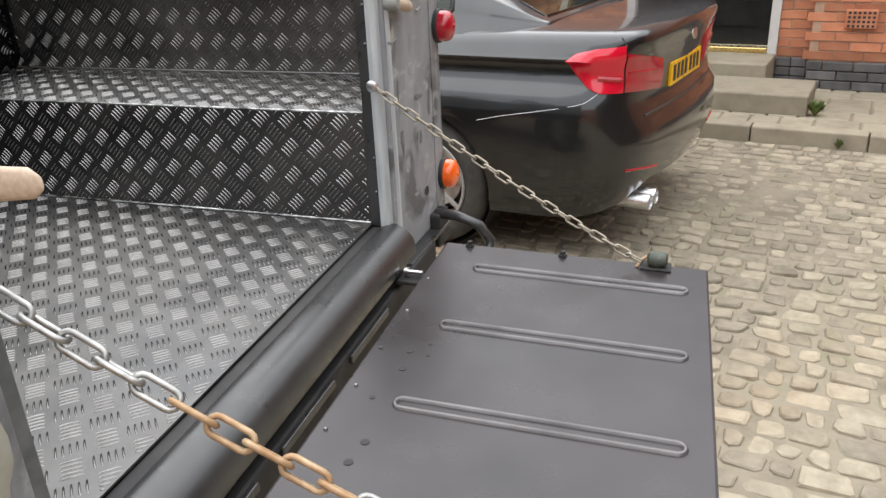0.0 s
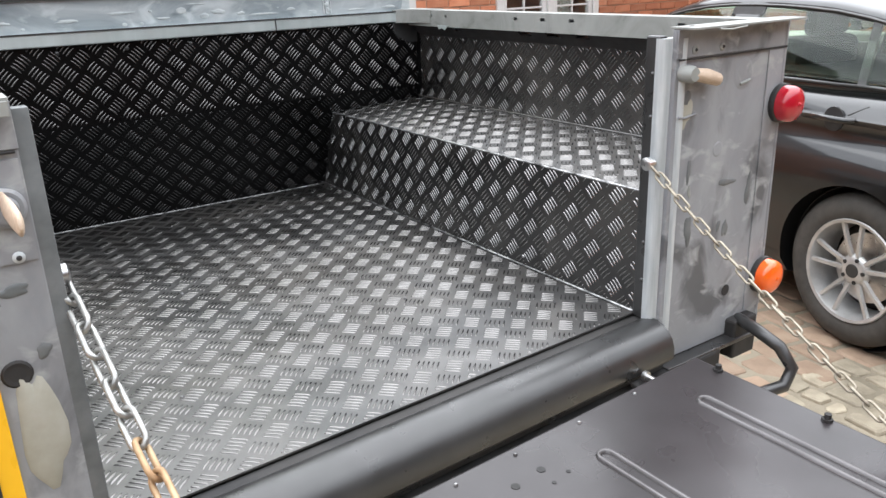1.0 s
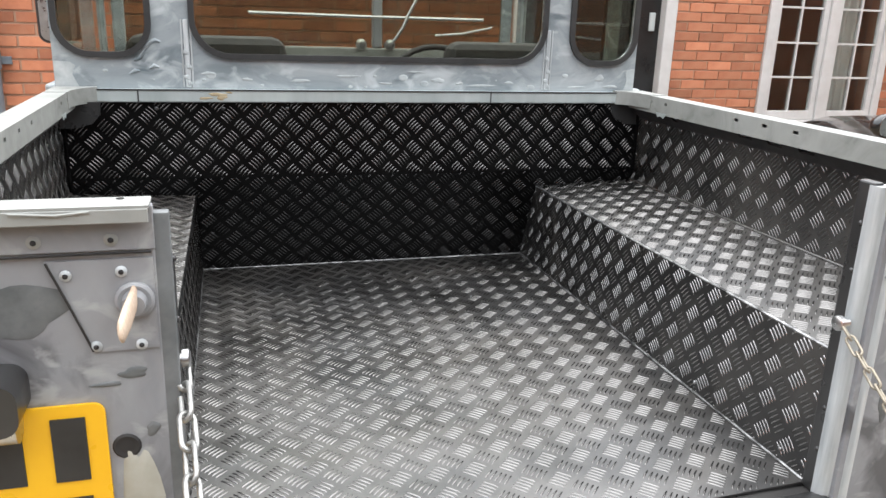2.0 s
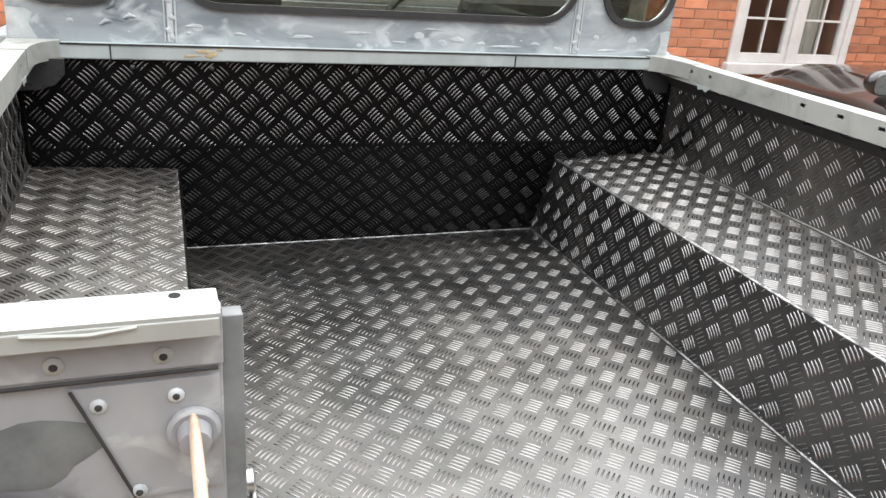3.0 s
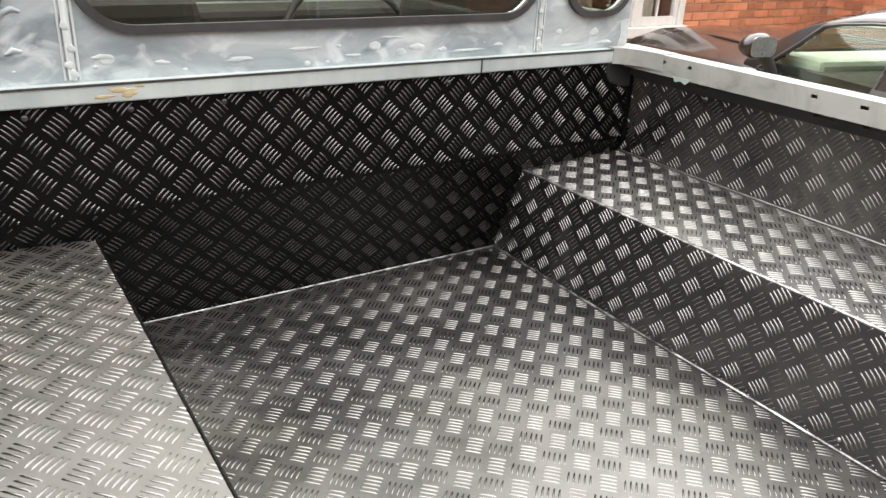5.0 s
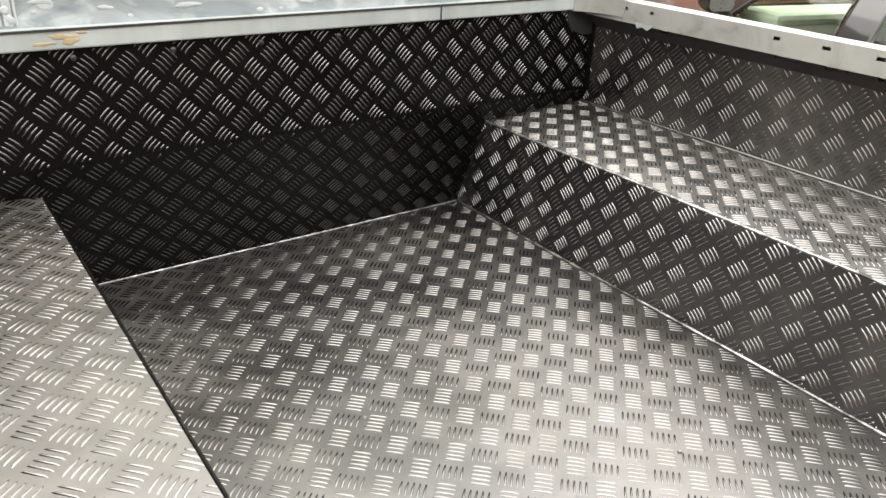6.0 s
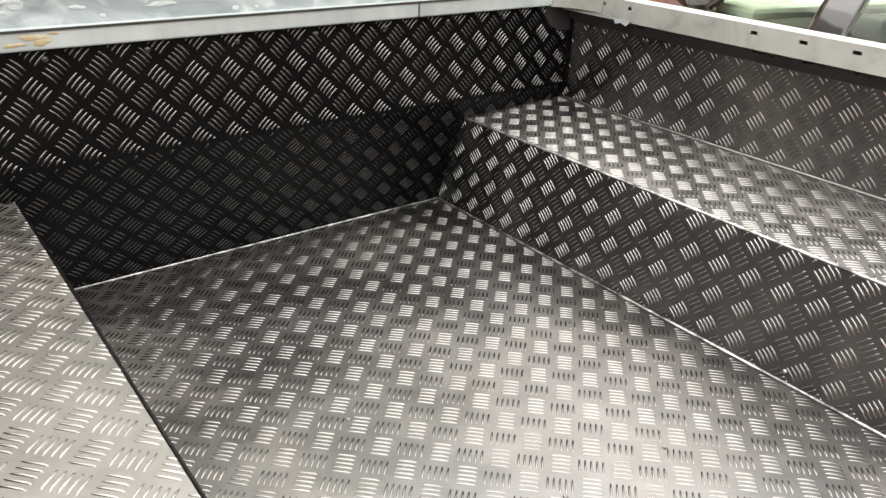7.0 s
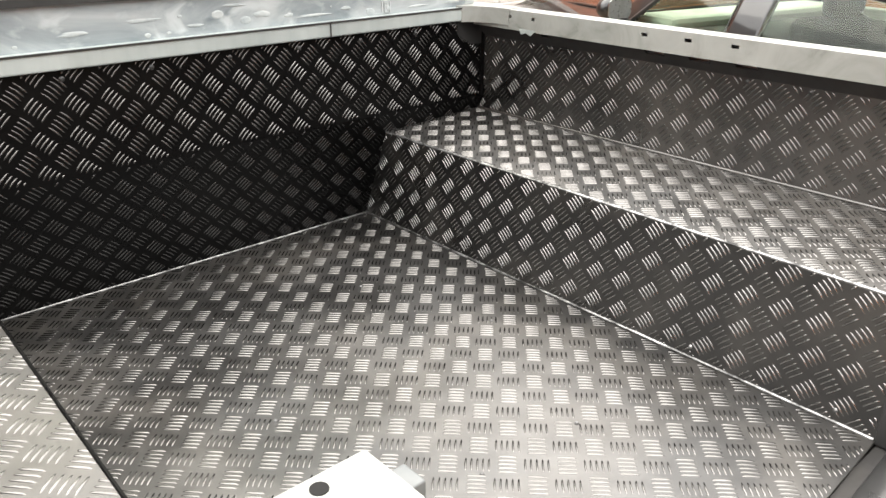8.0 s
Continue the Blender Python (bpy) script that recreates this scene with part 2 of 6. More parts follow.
def lathe(bm, base, axis, profile, seg=24, cap=True):
    """Turns (distance along the axis, radius) pairs round an axis from base."""
    axis = Vector(axis).normalized()
    base = Vector(base)
    s = axis.orthogonal().normalized()
    u = axis.cross(s)
    rings = []
    for h, r in profile:
        if r < 1e-6:
            rings.append([bm.verts.new(base + axis * h)])
        else:
            rings.append([bm.verts.new(base + axis * h + r * (math.cos(t) * s + math.sin(t) * u)) for t in [2 * math.pi * k / seg for k in range(seg)]])
    for a, b in zip(rings, rings[1:]):
        for k in range(seg):
            q = [a[k % len(a)], a[(k + 1) % len(a)], b[(k + 1) % len(b)], b[k % len(b)]]
            q = list(dict.fromkeys(q))
            if len(q) > 2:
                bm.faces.new(q)
    for ring in (rings[0], rings[-1]):
        if len(ring) > 2 and cap:
            bm.faces.new(ring)
    return bm


def prism(bm, outline, u, v, origin, depth):
    """Extrudes a flat outline given in the axes u, v along their normal."""
    u, v, o = Vector(u), Vector(v), Vector(origin)
    n = u.cross(v).normalized() * depth
    a = [bm.verts.new(o + u * p + v * q) for p, q in outline]
    b = [bm.verts.new(w.co + n) for w in a]
    bm.faces.new(a[::-1])
    bm.faces.new(b)
    for i in range(len(a)):
        j = (i + 1) % len(a)
        bm.faces.new((a[i], a[j], b[j], b[i]))
    return bm


def rounded(w, h, r, n=6, x0=0.0, y0=0.0):
    """Outline of a rectangle with round corners, its lower left at x0, y0."""
    pts = []
    for cx, cy, a0 in ((w - r, r, -90), (w - r, h - r, 0), (r, h - r, 90), (r, r, 180)):
        for k in range(n + 1):
            t = radians(a0 + 90 * k / n)
            pts.append((x0 + cx + r * math.cos(t), y0 + cy + r * math.sin(t)))
    return pts


def ring_prism(bm, outer, inner, u, v, origin, depth):
    """A flat frame between two outlines of the same count."""
    u, v, o = Vector(u), Vector(v), Vector(origin)
    n = u.cross(v).normalized() * depth
    loops = []
    for line in (outer, inner):
        a = [bm.verts.new(o + u * p + v * q) for p, q in line]
        loops.append((a, [bm.verts.new(w.co + n) for w in a]))
    (oa, ob), (ia, ib) = loops
    m = len(oa)
    for i in range(m):
        j = (i + 1) % m
        bm.faces.new((oa[i], ia[i], ia[j], oa[j]))
        bm.faces.new((ob[i], ob[j], ib[j], ib[i]))
        bm.faces.new((oa[i], oa[j], ob[j], ob[i]))
        bm.faces.new((ia[i], ib[i], ib[j], ia[j]))
    return bm


def tread_bars(name, parent, origin, u, v, w, h, du=0.0, dv=0.0, pu=0.0585, pv=0.0585, spread=0.0, mat=None):
    """Raised bars in fives, the fives at right angles to their neighbours, cut off at the edges of a rectangle w by h."""
    u, v, o = Vector(u).normalized(), Vector(v).normalized(), Vector(origin) - world_of(parent)
    n = u.cross(v)
    verts, faces = [], []
    stations = [(-1.0, 0.0), (-0.72, 0.8), (0.0, 1.0), (0.72, 0.8), (1.0, 0.0)]
    half, wide, high, gap = 0.0142, 0.0016, 0.0018, 0.0082
    for i in range(-2, int(w / pu) + 3):
        for j in range(-2, int(h / pv) + 3):
            for s in (0, 1):
                cu, cv = (i + 0.5 * s) * pu + du, (j + 0.5 * s) * pv + dv
                au, av = (0.7071, 0.7071) if s == 0 else (0.7071, -0.7071)
                xu, xv = (-0.7071, 0.7071) if s == 0 else (0.7071, 0.7071)
                for k in range(-2, 3):
                    fu, fv = cu + xu * k * gap, cv + xv * k * gap
                    lo, hi = -half, half
                    for f, a, low, top in ((fu, au, 0.0, w), (fv, av, -spread * (1 - fu / w), h)):
                        ends = sorted(((low + 0.003 - f) / a, (top - 0.003 - f) / a))
                        lo, hi = max(lo, ends[0]), min(hi, ends[1])
                    if hi - lo < 0.005:
                        continue
                    along, across = u * au + v * av, u * xu + v * xv
                    c = o + u * fu + v * fv + along * ((lo + hi) / 2)
                    reach = (hi - lo) / 2
                    first = len(verts)
                    for t, wd in stations:
                        m = c + along * (t * reach) + across * (0.0008 * (1 - t * t))
                        if wd == 0.0:
                            verts.append(tuple(m))
                        else:
                            verts += [tuple(m - across * wide * wd), tuple(m + n * high), tuple(m + across * wide * wd)]
                    a = first
                    faces += [(a, a + 1, a + 2), (a, a + 2, a + 3)]
                    for q in (a + 1, a + 4):
                        faces += [(q, q + 3, q + 4, q + 1), (q + 1, q + 4, q + 5, q + 2)]
                    faces += [(a + 7, a + 10, a + 8), (a + 8, a + 10, a + 9)]
    me = bpy.data.meshes.new(name)
    me.from_pydata(verts, [], faces)
    me.update()
    me.materials.append(mat or M_BAR)
    for p in me.polygons:
        p.use_smooth = True
    ob = new(name, me)
    ob.parent = parent
    return tagged(ob, "", "", "", "stuff")


def plate(name, parent, origin, u, v, w, h, label, du=0.0, dv=0.0, pu=0.0585, pv=0.0585, thick=0.003, mat=None, spread=0.0, bars=None):
    """A sheet of tread plate, its face towards u x v."""
    u, v = Vector(u).normalized(), Vector(v).normalized()
    n = u.cross(v)
    bm = prism(bmesh.new(), [(0, -spread), (w, 0), (w, h), (0, h)], u, v, Vector(origin) - n * thick, thick)
    ob = part(name, bm, mat or M_PLATE, parent, label)
    tread_bars("raised_tread", ob, origin, u, v, w, h, du, dv, pu, pv, spread, bars)
    return ob


# ---- the truck ----
truck = thing("pickup_truck", (0, 1.5, G), "old grey primered pickup truck with a black chequer-plate load bed", "truck")
W, BOX, BEND_Y, BEND_Z, FRONT = 0.4635, 0.23, 1.122, 0.28, 1.236
SIDE, RAIL, TOP, BOX_OUT = 0.757, 0.72, 0.498, 0.244
OUT = 0.772        # outer face of the tub

plate("bed_floor", truck, (-W - 0.02, -0.012, 0), (1, 0, 0), (0, 1, 0), 2 * W + 0.02, FRONT + 0.012, "black chequer-plate floor lining, dusty, lightened for sky light", 0.046, 0.0062, 0.0612, 0.0576, mat=M_LIT_PLATE, spread=0.036)
front = FRONT - (FRONT - BEND_Y) * BOX / BEND_Z
rise = Vector((SIDE - W, 0, BOX_OUT - BOX))
for s in (1, -1):
    panel_h = TOP - BOX_OUT - 0.068
    if s > 0:
        plate("wheel_box_top", truck, (W, -0.012, BOX), rise, (0, 1, 0), rise.length, front + 0.012, "black chequer-plate wheel box top", 0.043, -0.0007, 0.053, 0.0577, mat=M_LIT_PLATE)
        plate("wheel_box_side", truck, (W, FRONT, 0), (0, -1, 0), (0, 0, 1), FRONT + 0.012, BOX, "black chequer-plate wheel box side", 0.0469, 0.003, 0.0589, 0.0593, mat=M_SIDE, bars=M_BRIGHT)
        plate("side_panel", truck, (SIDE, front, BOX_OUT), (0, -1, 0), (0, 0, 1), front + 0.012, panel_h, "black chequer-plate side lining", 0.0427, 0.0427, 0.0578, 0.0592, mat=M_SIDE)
    else:
        flat = Vector((SIDE - W, 0, BOX - BOX_OUT))
        plate("wheel_box_top", truck, (-SIDE - 0.02, -0.012, BOX_OUT), flat, (0.016, 1, 0), flat.length, front + 0.012, "black chequer-plate wheel box top", 0.0255, 0.038, 0.058, 0.0576, mat=M_DUSTY)
        plate("wheel_box_side", truck, (-W - 0.02, -0.012, 0), (0.016, 1, 0), (0, 0, 1), FRONT + 0.012, BOX, "black chequer-plate wheel box side", 0.0, 0.025, mat=M_LIT_PLATE)
        plate("side_panel", truck, (-SIDE, -0.012, BOX_OUT), (0, 1, 0), (0, 0, 1), front + 0.012, panel_h, "black chequer-plate side lining", 0.01, 0.031, mat=M_LIT_PLATE)
slope = Vector((0, BEND_Y - FRONT, BEND_Z))
plate("bulkhead_lower", truck, (-SIDE, FRONT, 0), (1, 0, 0), slope, 2 * SIDE, slope.length, "black chequer-plate bulkhead lining below the bend", 0.0332, 0.0218, 0.0631, 0.0582, bars=M_DIM_BAR)
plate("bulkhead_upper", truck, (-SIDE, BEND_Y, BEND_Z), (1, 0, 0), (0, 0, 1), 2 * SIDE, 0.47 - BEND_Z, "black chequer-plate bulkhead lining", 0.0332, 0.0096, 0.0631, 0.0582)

# bright sealant lines along the joints of the linings, and folded edges
for s in (1, -1):
    lean = 0.02 if s < 0 else 0.0      # the left wheel box stands a little askew
    part("floor_joint", tubed([(s * (W - 0.001 + lean * f), FRONT - 1.246 * f, 0.002 + 0.001 * (k % 2)) for k, f in enumerate((1.0, 0.66, 0.33, 0.0))], 0.0026, 6), M_EDGE, truck, "worn joint bead")
    part("box_edge", tubed([(s * (W + 0.001 + lean), -0.01, BOX - 0.001), (s * (W + 0.001 + lean * 0.08), front, BOX - 0.001)], 0.0028, 6), M_EDGE if s > 0 else M_PLATE, truck, "worn folded edge")
    part("box_joint", tubed([(s * (SIDE - 0.002), -0.01, BOX_OUT + 0.002), (s * (SIDE - 0.002), front, BOX_OUT + 0.002)], 0.0028, 6), M_DUSTY, truck)
    part("corner_joint", tubed([(s * (W + 0.004), FRONT - 0.006, 0.0), (s * (W + 0.004), front - 0.006, BOX)], 0.003, 6), M_DUSTY, truck)
    part("corner_joint", tubed([(s * (SIDE - 0.004), front - 0.004, BOX_OUT), (s * (SIDE - 0.004), BEND_Y - 0.004, BEND_Z), (s * (SIDE - 0.004), BEND_Y - 0.004, 0.45)], 0.006, 6), M_PLATE, truck)
part("front_joint", tubed([(-W, FRONT - 0.003, 0.002), (W, FRONT - 0.003, 0.002)], 0.0022, 6), M_EDGE, truck, "grey joint bead")


def rivet(parent, at, axis=(0, -1, 0), r=0.006, mat=None):
    bm = lathe(bmesh.new(), at, axis, [(0, r), (0.0012, r), (0.003, r * 0.6), (0.0034, 0)], 10)
    return part("rivet", bm, mat or M_BAR, parent, "", "", 40)


for x in [-0.7 + 0.155 * k for k in range(10)]:
    rivet(truck, (x, BEND_Y, 0.452), (0, -1, 0), 0.005, M_BLACK)
for y in (0.1, 0.3, 0.42, 0.55, 0.7, 0.9, 1.05):
    for s in (1, -1):
        rivet(truck, (s * SIDE, y, 0.42), (-s, 0, 0), 0.005, M_BLACK)
for p in ((-0.169, 0.618), (0.169, 0.307), (0.2, 0.9), (-0.3, 0.2), (0.38, 0.11), (-0.02, 0.32), (0.3, 0.62)):
    rivet(truck, (*p, 0.0), (0, 0, 1), 0.0035, M_EDGE)
for y in (0.298, 0.75, 0.05):
    rivet(truck, (W, y, 0.022), (-1, 0, 0), 0.004, M_EDGE)


def rail(s):
    """White side capping: a top strip and an inner flange with slots through it."""
    x0, x1 = sorted((s * RAIL, s * (RAIL + 0.003)))
    lo, mid0, mid1 = 0.457, 0.4825, 0.4895
    bm = boxed(x0, x1, -0.05, 1.135, mid1, TOP)
    box(bm, x0, x1, -0.05, 1.135, lo, mid0)
    cuts = [(0.13, 0.009), (0.435, 0.008), (0.532, 0.008), (0.63, 0.007), (0.926, 0.005), (0.997, 0.0045)]
    y = -0.05
    for c, h in cuts:
        box(bm, x0, x1, y, c - h, mid0, mid1)
        y = c + h
    box(bm, x0, x1, y, 1.135, mid0, mid1)
    a, b = sorted((s * RAIL, s * 0.768))
    box(bm, a, b, -0.05, 1.16, TOP, TOP + 0.003)
    r = part("side_rail", bm, M_WHITE, truck, "chalky white painted side capping with slots")
    # black folded strip under the flange, with slots of its own
    n = Vector((s * 0.032, 0, -0.034))
    bm = bmesh.new()
    y = -0.05
    for c in (0.415, 0.512, 0.612, 0.9, 1.12):
        w = 0.022 if c < 0.7 else 0.012
        for ya, yb, fa, fb in ((y, c - w, 0, 1), (c - w, c + w, 0, 0.12), (c - w, c + w, 0.5, 1)):
            q = [Vector((s * (RAIL + 0.004), 0, 0.462)) + n * f + Vector((0, yy, 0)) for yy, f in ((ya, fa), (yb, fa), (yb, fb), (ya, fb))]
            vs = [bm.verts.new(p) for p in q]
            ws = [bm.verts.new(p + Vector((s * 0.002, 0, 0.003))) for p in q]
            bm.faces.new(vs)
            bm.faces.new(ws[::-1])
            for i in range(4):
                bm.faces.new((vs[i], vs[(i + 1) % 4], ws[(i + 1) % 4], ws[i]))
        y = c + w
    part("rail_backing", bm, M_DARK, truck, "black painted strip under the capping")
    part("tub_side", boxed(*sorted((s * 0.762, s * OUT)), -0.066, 1.2, -0.12, TOP - 0.002, bevel=0.006), M_PRIMER, truck, "sanded grey tub side")
    # the capping sweeps round into the bulkhead strip
    sweep = [(0.0, -0.11), (-0.003, -0.07), (-0.010, -0.042), (-0.021, -0.021), (-0.033, -0.008), (-0.045, -0.0015), (-0.045, 0.02), (0.046, 0.02), (0.046, -0.11)]
    bm = prism(bmesh.new(), sweep if s > 0 else sweep[::-1], (s, 0, 0), (0, 1, 0), (s * (RAIL - 0.0015), 1.11, 0.466 if s > 0 else 0.5025), 0.0365)
    part("capping_sweep", bm, M_WHITE, r, "white capping swept round the corner", "", 60)
    # curved black filler where the capping meets the bulkhead
    bm = prism(bmesh.new(), [(0, 0), (0.09, 0), (0.088, -0.03), (0.07, -0.05), (0.04, -0.06), (0, -0.062)], (-s, 0, 0), (0, 0, 1), (s * 0.757, 1.105 if s < 0 else 1.117, 0.47), 0.012)
    part("corner_gusset", bm, M_BLACK, truck, "black rounded corner gusset")
    bm = prism(bmesh.new(), [(-0.016, 0.0), (0.036, 0.0), (0.02, -0.013), (0.006, -0.008), (-0.009, -0.012)], (0, -1, 0), (0, 0, 1), (s * (RAIL - 0.001), 0.95, 0.462), 0.001)
    part("torn_paint", bm, M_ALU, truck, "torn pale paint edge")
    return r


for s in (1, -1):
    rail(s)

# aluminium strip on top of the bulkhead, with rust marks and seams
strip = part("bulkhead_strip", boxed(-0.74, 0.74, 1.110, 1.150, 0.468, 0.498, bevel=0.003), M_ALU, truck, "dull aluminium strip along the bulkhead")
part("seam_line", boxed(-0.74, 0.74, 1.1085, 1.112, 0.4955, 0.499), M_BLACK, strip)
part("strip_joint", boxed(-0.585, -0.582, 1.1088, 1.112, 0.468, 0.496), M_BLACK, strip)
part("strip_joint", boxed(0.3, 0.303, 1.1088, 1.112, 0.468, 0.496), M_BLACK, strip)
# ---- rear corners ----
def lamp_unit(name, at, r, depth, mat, label):
    bm = lathe(bmesh.new(), at, (0, -1, 0), [(0, r + 0.003), (0.008, r + 0.003), (0.010, r), (0.010, 0)], 28)
    base = part(name, bm, M_RUBBER, truck, label, "", 40)
    c = (at[0], at[1] - 0.009, at[2])
    bm = lathe(bmesh.new(), c, (0, -1, 0), [(0, r), (depth * 0.5, r * 0.99), (depth * 0.75, r * 0.9), (depth * 0.92, r * 0.62), (depth, r * 0.3), (depth, 0)], 28)
    part("lens", bm, mat, base, label.replace("lamp", "lens"), "", 60)
    rivet(base, (c[0], c[1] - depth, c[2]), (0, -1, 0), 0.005, mat)
    return base


def corner(s):
    yb, yf = -0.078, -0.068
    inn = 0.457
    # black inner post and rounded aluminium edge strip
    if s > 0:
        part("inner_post", boxed(0.4585, 0.475, -0.042, -0.012, -0.004, 0.49, bevel=0.003), M_BLACK, truck, "black painted inner post")
    else:
        part("inner_post", boxed(-W - 0.008, -inn - 0.003, -0.068, -0.012, -0.004, 0.43, bevel=0.004), M_BLACK, truck, "black painted inner post")
    if s > 0:
        line = [(0.4575, -0.034), (0.4575, -0.045), (0.461, -0.0515), (0.468, -0.0535), (0.477, -0.0545), (0.481, -0.0585), (0.486, -0.0655), (0.492, -0.0675), (0.497, -0.065), (0.497, -0.034)]
        bm = prism(bmesh.new(), line, (1, 0, 0), (0, 1, 0), (0, 0, -0.085), 0.571)
    else:
        bm = boxed(-0.4755, -inn - 0.002, -0.0775, -0.062, -0.085, 0.491, bevel=0.0012)
    part("edge_strip", bm, M_STRIP if s > 0 else M_SMUDGE, truck, "rounded bare aluminium edge strip", "", 50)
    for z in (0.07, 0.14, 0.36, 0.43):
        rivet(truck, (0.4585, -0.03, z) if s > 0 else (-inn - 0.003, -0.04, z), (-s, 0, 0), 0.004, M_BLACK)
    # outer skin of the corner
    a, b = sorted((s * 0.474, s * OUT))
    pan = part("corner_panel", boxed(a, b, yb, yf, -0.088, 0.5, bevel=0.002), M_PRIMER, truck, "sanded grey primer corner panel with filler marks")
    a, b = sorted((s * 0.474, s * (OUT + 0.002)))
    part("top_band", boxed(a, b, yb - 0.003, yb, 0.454, 0.4995, bevel=0.001), M_PRIMER, pan, "riveted grey top band")
    a, b = sorted((s * 0.722, s * (OUT + 0.002)))
    part("overlap_strip", boxed(a, b, yb - 0.0025, yb, -0.05, 0.45, bevel=0.001), M_PRIMER, pan)
    part("panel_seam", tubed([(s * 0.478, yb - 0.004, 0.452), (s * 0.62, yb - 0.004, 0.4515), (s * 0.77, yb - 0.004, 0.453)], 0.0016, 6), M_DARK, pan)
    part("bottom_flange", boxed(*sorted((s * 0.474, s * 0.745)), -0.09, -0.02, -0.097, -0.089, bevel=0.002), M_BLACK, truck)
    # white capping over the corner, with a hole
    bm = bmesh.new()
    outer = rounded(0.302, 0.052, 0.004, 4) if s > 0 else rounded(0.302, 0.041, 0.0015, 3)
    prism(bm, outer, (s, 0, 0), (0, s, 0), (s * (0.474 if s > 0 else 0.476), -0.097 if s > 0 else -0.056, 0.5005), 0.003)
    cap = part("corner_cap", bm, M_WHITE, truck, "white painted corner capping")
    part("cap_hole", lathe(bmesh.new(), (s * 0.505, -0.064, 0.5028), (0, 0, 1), [(0, 0.0042), (0.0012, 0.0042), (0.0012, 0)], 14), M_PLATE, cap)
    part("paint_run", tubed([(s * 0.53, -0.0985, 0.499), (s * 0.56, -0.0995, 0.4965), (s * 0.60, -0.099, 0.499)], 0.0016, 6), M_WHITE, cap)
    if s < 0:
        part("cap_lip", boxed(-0.775, -0.477, -0.0985, -0.096, 0.4865, 0.5005, bevel=0.0008), M_WHITE, cap, "white folded front lip")
    for dx in (0.515, 0.585):
        rivet(pan, (s * dx, yb - 0.003, 0.466), (0, -1, 0), 0.007, M_WHITE)
        rivet(pan, (s * dx, yb - 0.005, 0.466), (0, -1, 0), 0.003, M_DARK)
    return pan


right, left = corner(1), corner(-1)
stop = lamp_unit("stop_lamp", (0.768, -0.081, 0.352), 0.033, 0.030, M_STOP, "red stop lamp with a domed lens")
blinker = lamp_unit("indicator_lamp", (0.766, -0.081, 0.016), 0.034, 0.028, M_AMBER, "orange indicator lamp with a domed lens")
part("drain_hole", lathe(bmesh.new(), (0.66, -0.0782, 0.008), (0, -1, 0), [(0, 0.011), (0.0006, 0.011), (0.0006, 0)], 18), M_DARK, right)
for p, r in (((0.655, 0.415), 0.028), ((0.60, 0.29), 0.014)):
    bm = lathe(bmesh.new(), (p[0], -0.078, p[1]), (0, -1, 0), [(0, r), (0.001, r * 0.8), (0.0016, 0)], 18)
    part("filler_patch", bm, M_PRIMER, right)
part("scratch_mark", tubed([(0.645, -0.0795, 0.398), (0.672, -0.0795, 0.403)], 0.003, 6), M_WHITE, right)
part("weld_bead", tubed([(0.483, -0.083, 0.36), (0.5, -0.081, 0.357), (0.53, -0.08, 0.36)], 0.0022, 6), M_PRIMER, right)
# tailgate pegs
toggle = part("latch_pin", lathe(bmesh.new(), (0.492, -0.078, 0.43), (0, -1, 0), [(0, 0.014), (0.02, 0.014), (0.026, 0.011), (0.026, 0)], 16), M_WHITE, truck, "pale latch pin", "", 40)
part("peg", tubed([(0.497, -0.094, 0.43), (0.53, -0.097, 0.424), (0.558, -0.096, 0.416), (0.565, -0.094, 0.414)], [0.010, 0.0125, 0.011, 0.006], 10), M_WOOD, toggle, "pale wooden toggle peg", "", 40)
peg = part("latch_pin", lathe(bmesh.new(), (-0.497, -0.081, 0.401), (0, -1, 0), [(0, 0.0195), (0.004, 0.0195), (0.006, 0.0165), (0.005, 0.0125), (0.014, 0.0115), (0.02, 0.011), (0.02, 0)], 24), M_PRIMER, truck, "round grey latch plate", "", 40)
bm = tubed([(-0.497, -0.084, 0.407), (-0.497, -0.11, 0.408), (-0.4975, -0.16, 0.411), (-0.498, -0.198, 0.4135), (-0.498, -0.207, 0.414)], [0.0095, 0.0105, 0.011, 0.0095, 0.0045], 12)
for v in bm.verts:
    v.co.x = -0.497 + (v.co.x + 0.497) * 0.42
    v.co.z = 0.41 + (v.co.z - 0.41) * 1.25
part("peg", bm, M_WOOD, peg, "pale wooden toggle peg", "", 60)
# patch plate on the left corner
bm = prism(bmesh.new(), [(-0.578, 0.445), (-0.477, 0.445), (-0.477, 0.346), (-0.541, 0.345)], (1, 0, 0), (0, 0, 1), (0, -0.078, 0), 0.0022)
patch = part("patch_plate", bm, M_PRIMER, left, "riveted grey patch plate")
for p in ((-0.56, 0.43), (-0.508, 0.432), (-0.538, 0.352), (-0.494, 0.351)):
    rivet(patch, (p[0], -0.0805, p[1]), (0, -1, 0), 0.006, M_STRIP)
    rivet(patch, (p[0], -0.0825, p[1]), (0, -1, 0), 0.0028, M_DARK)
part("patch_seam", tubed([(-0.577, -0.0815, 0.444), (-0.56, -0.082, 0.4), (-0.541, -0.0815, 0.347)], 0.0014, 6), M_DARK, patch)
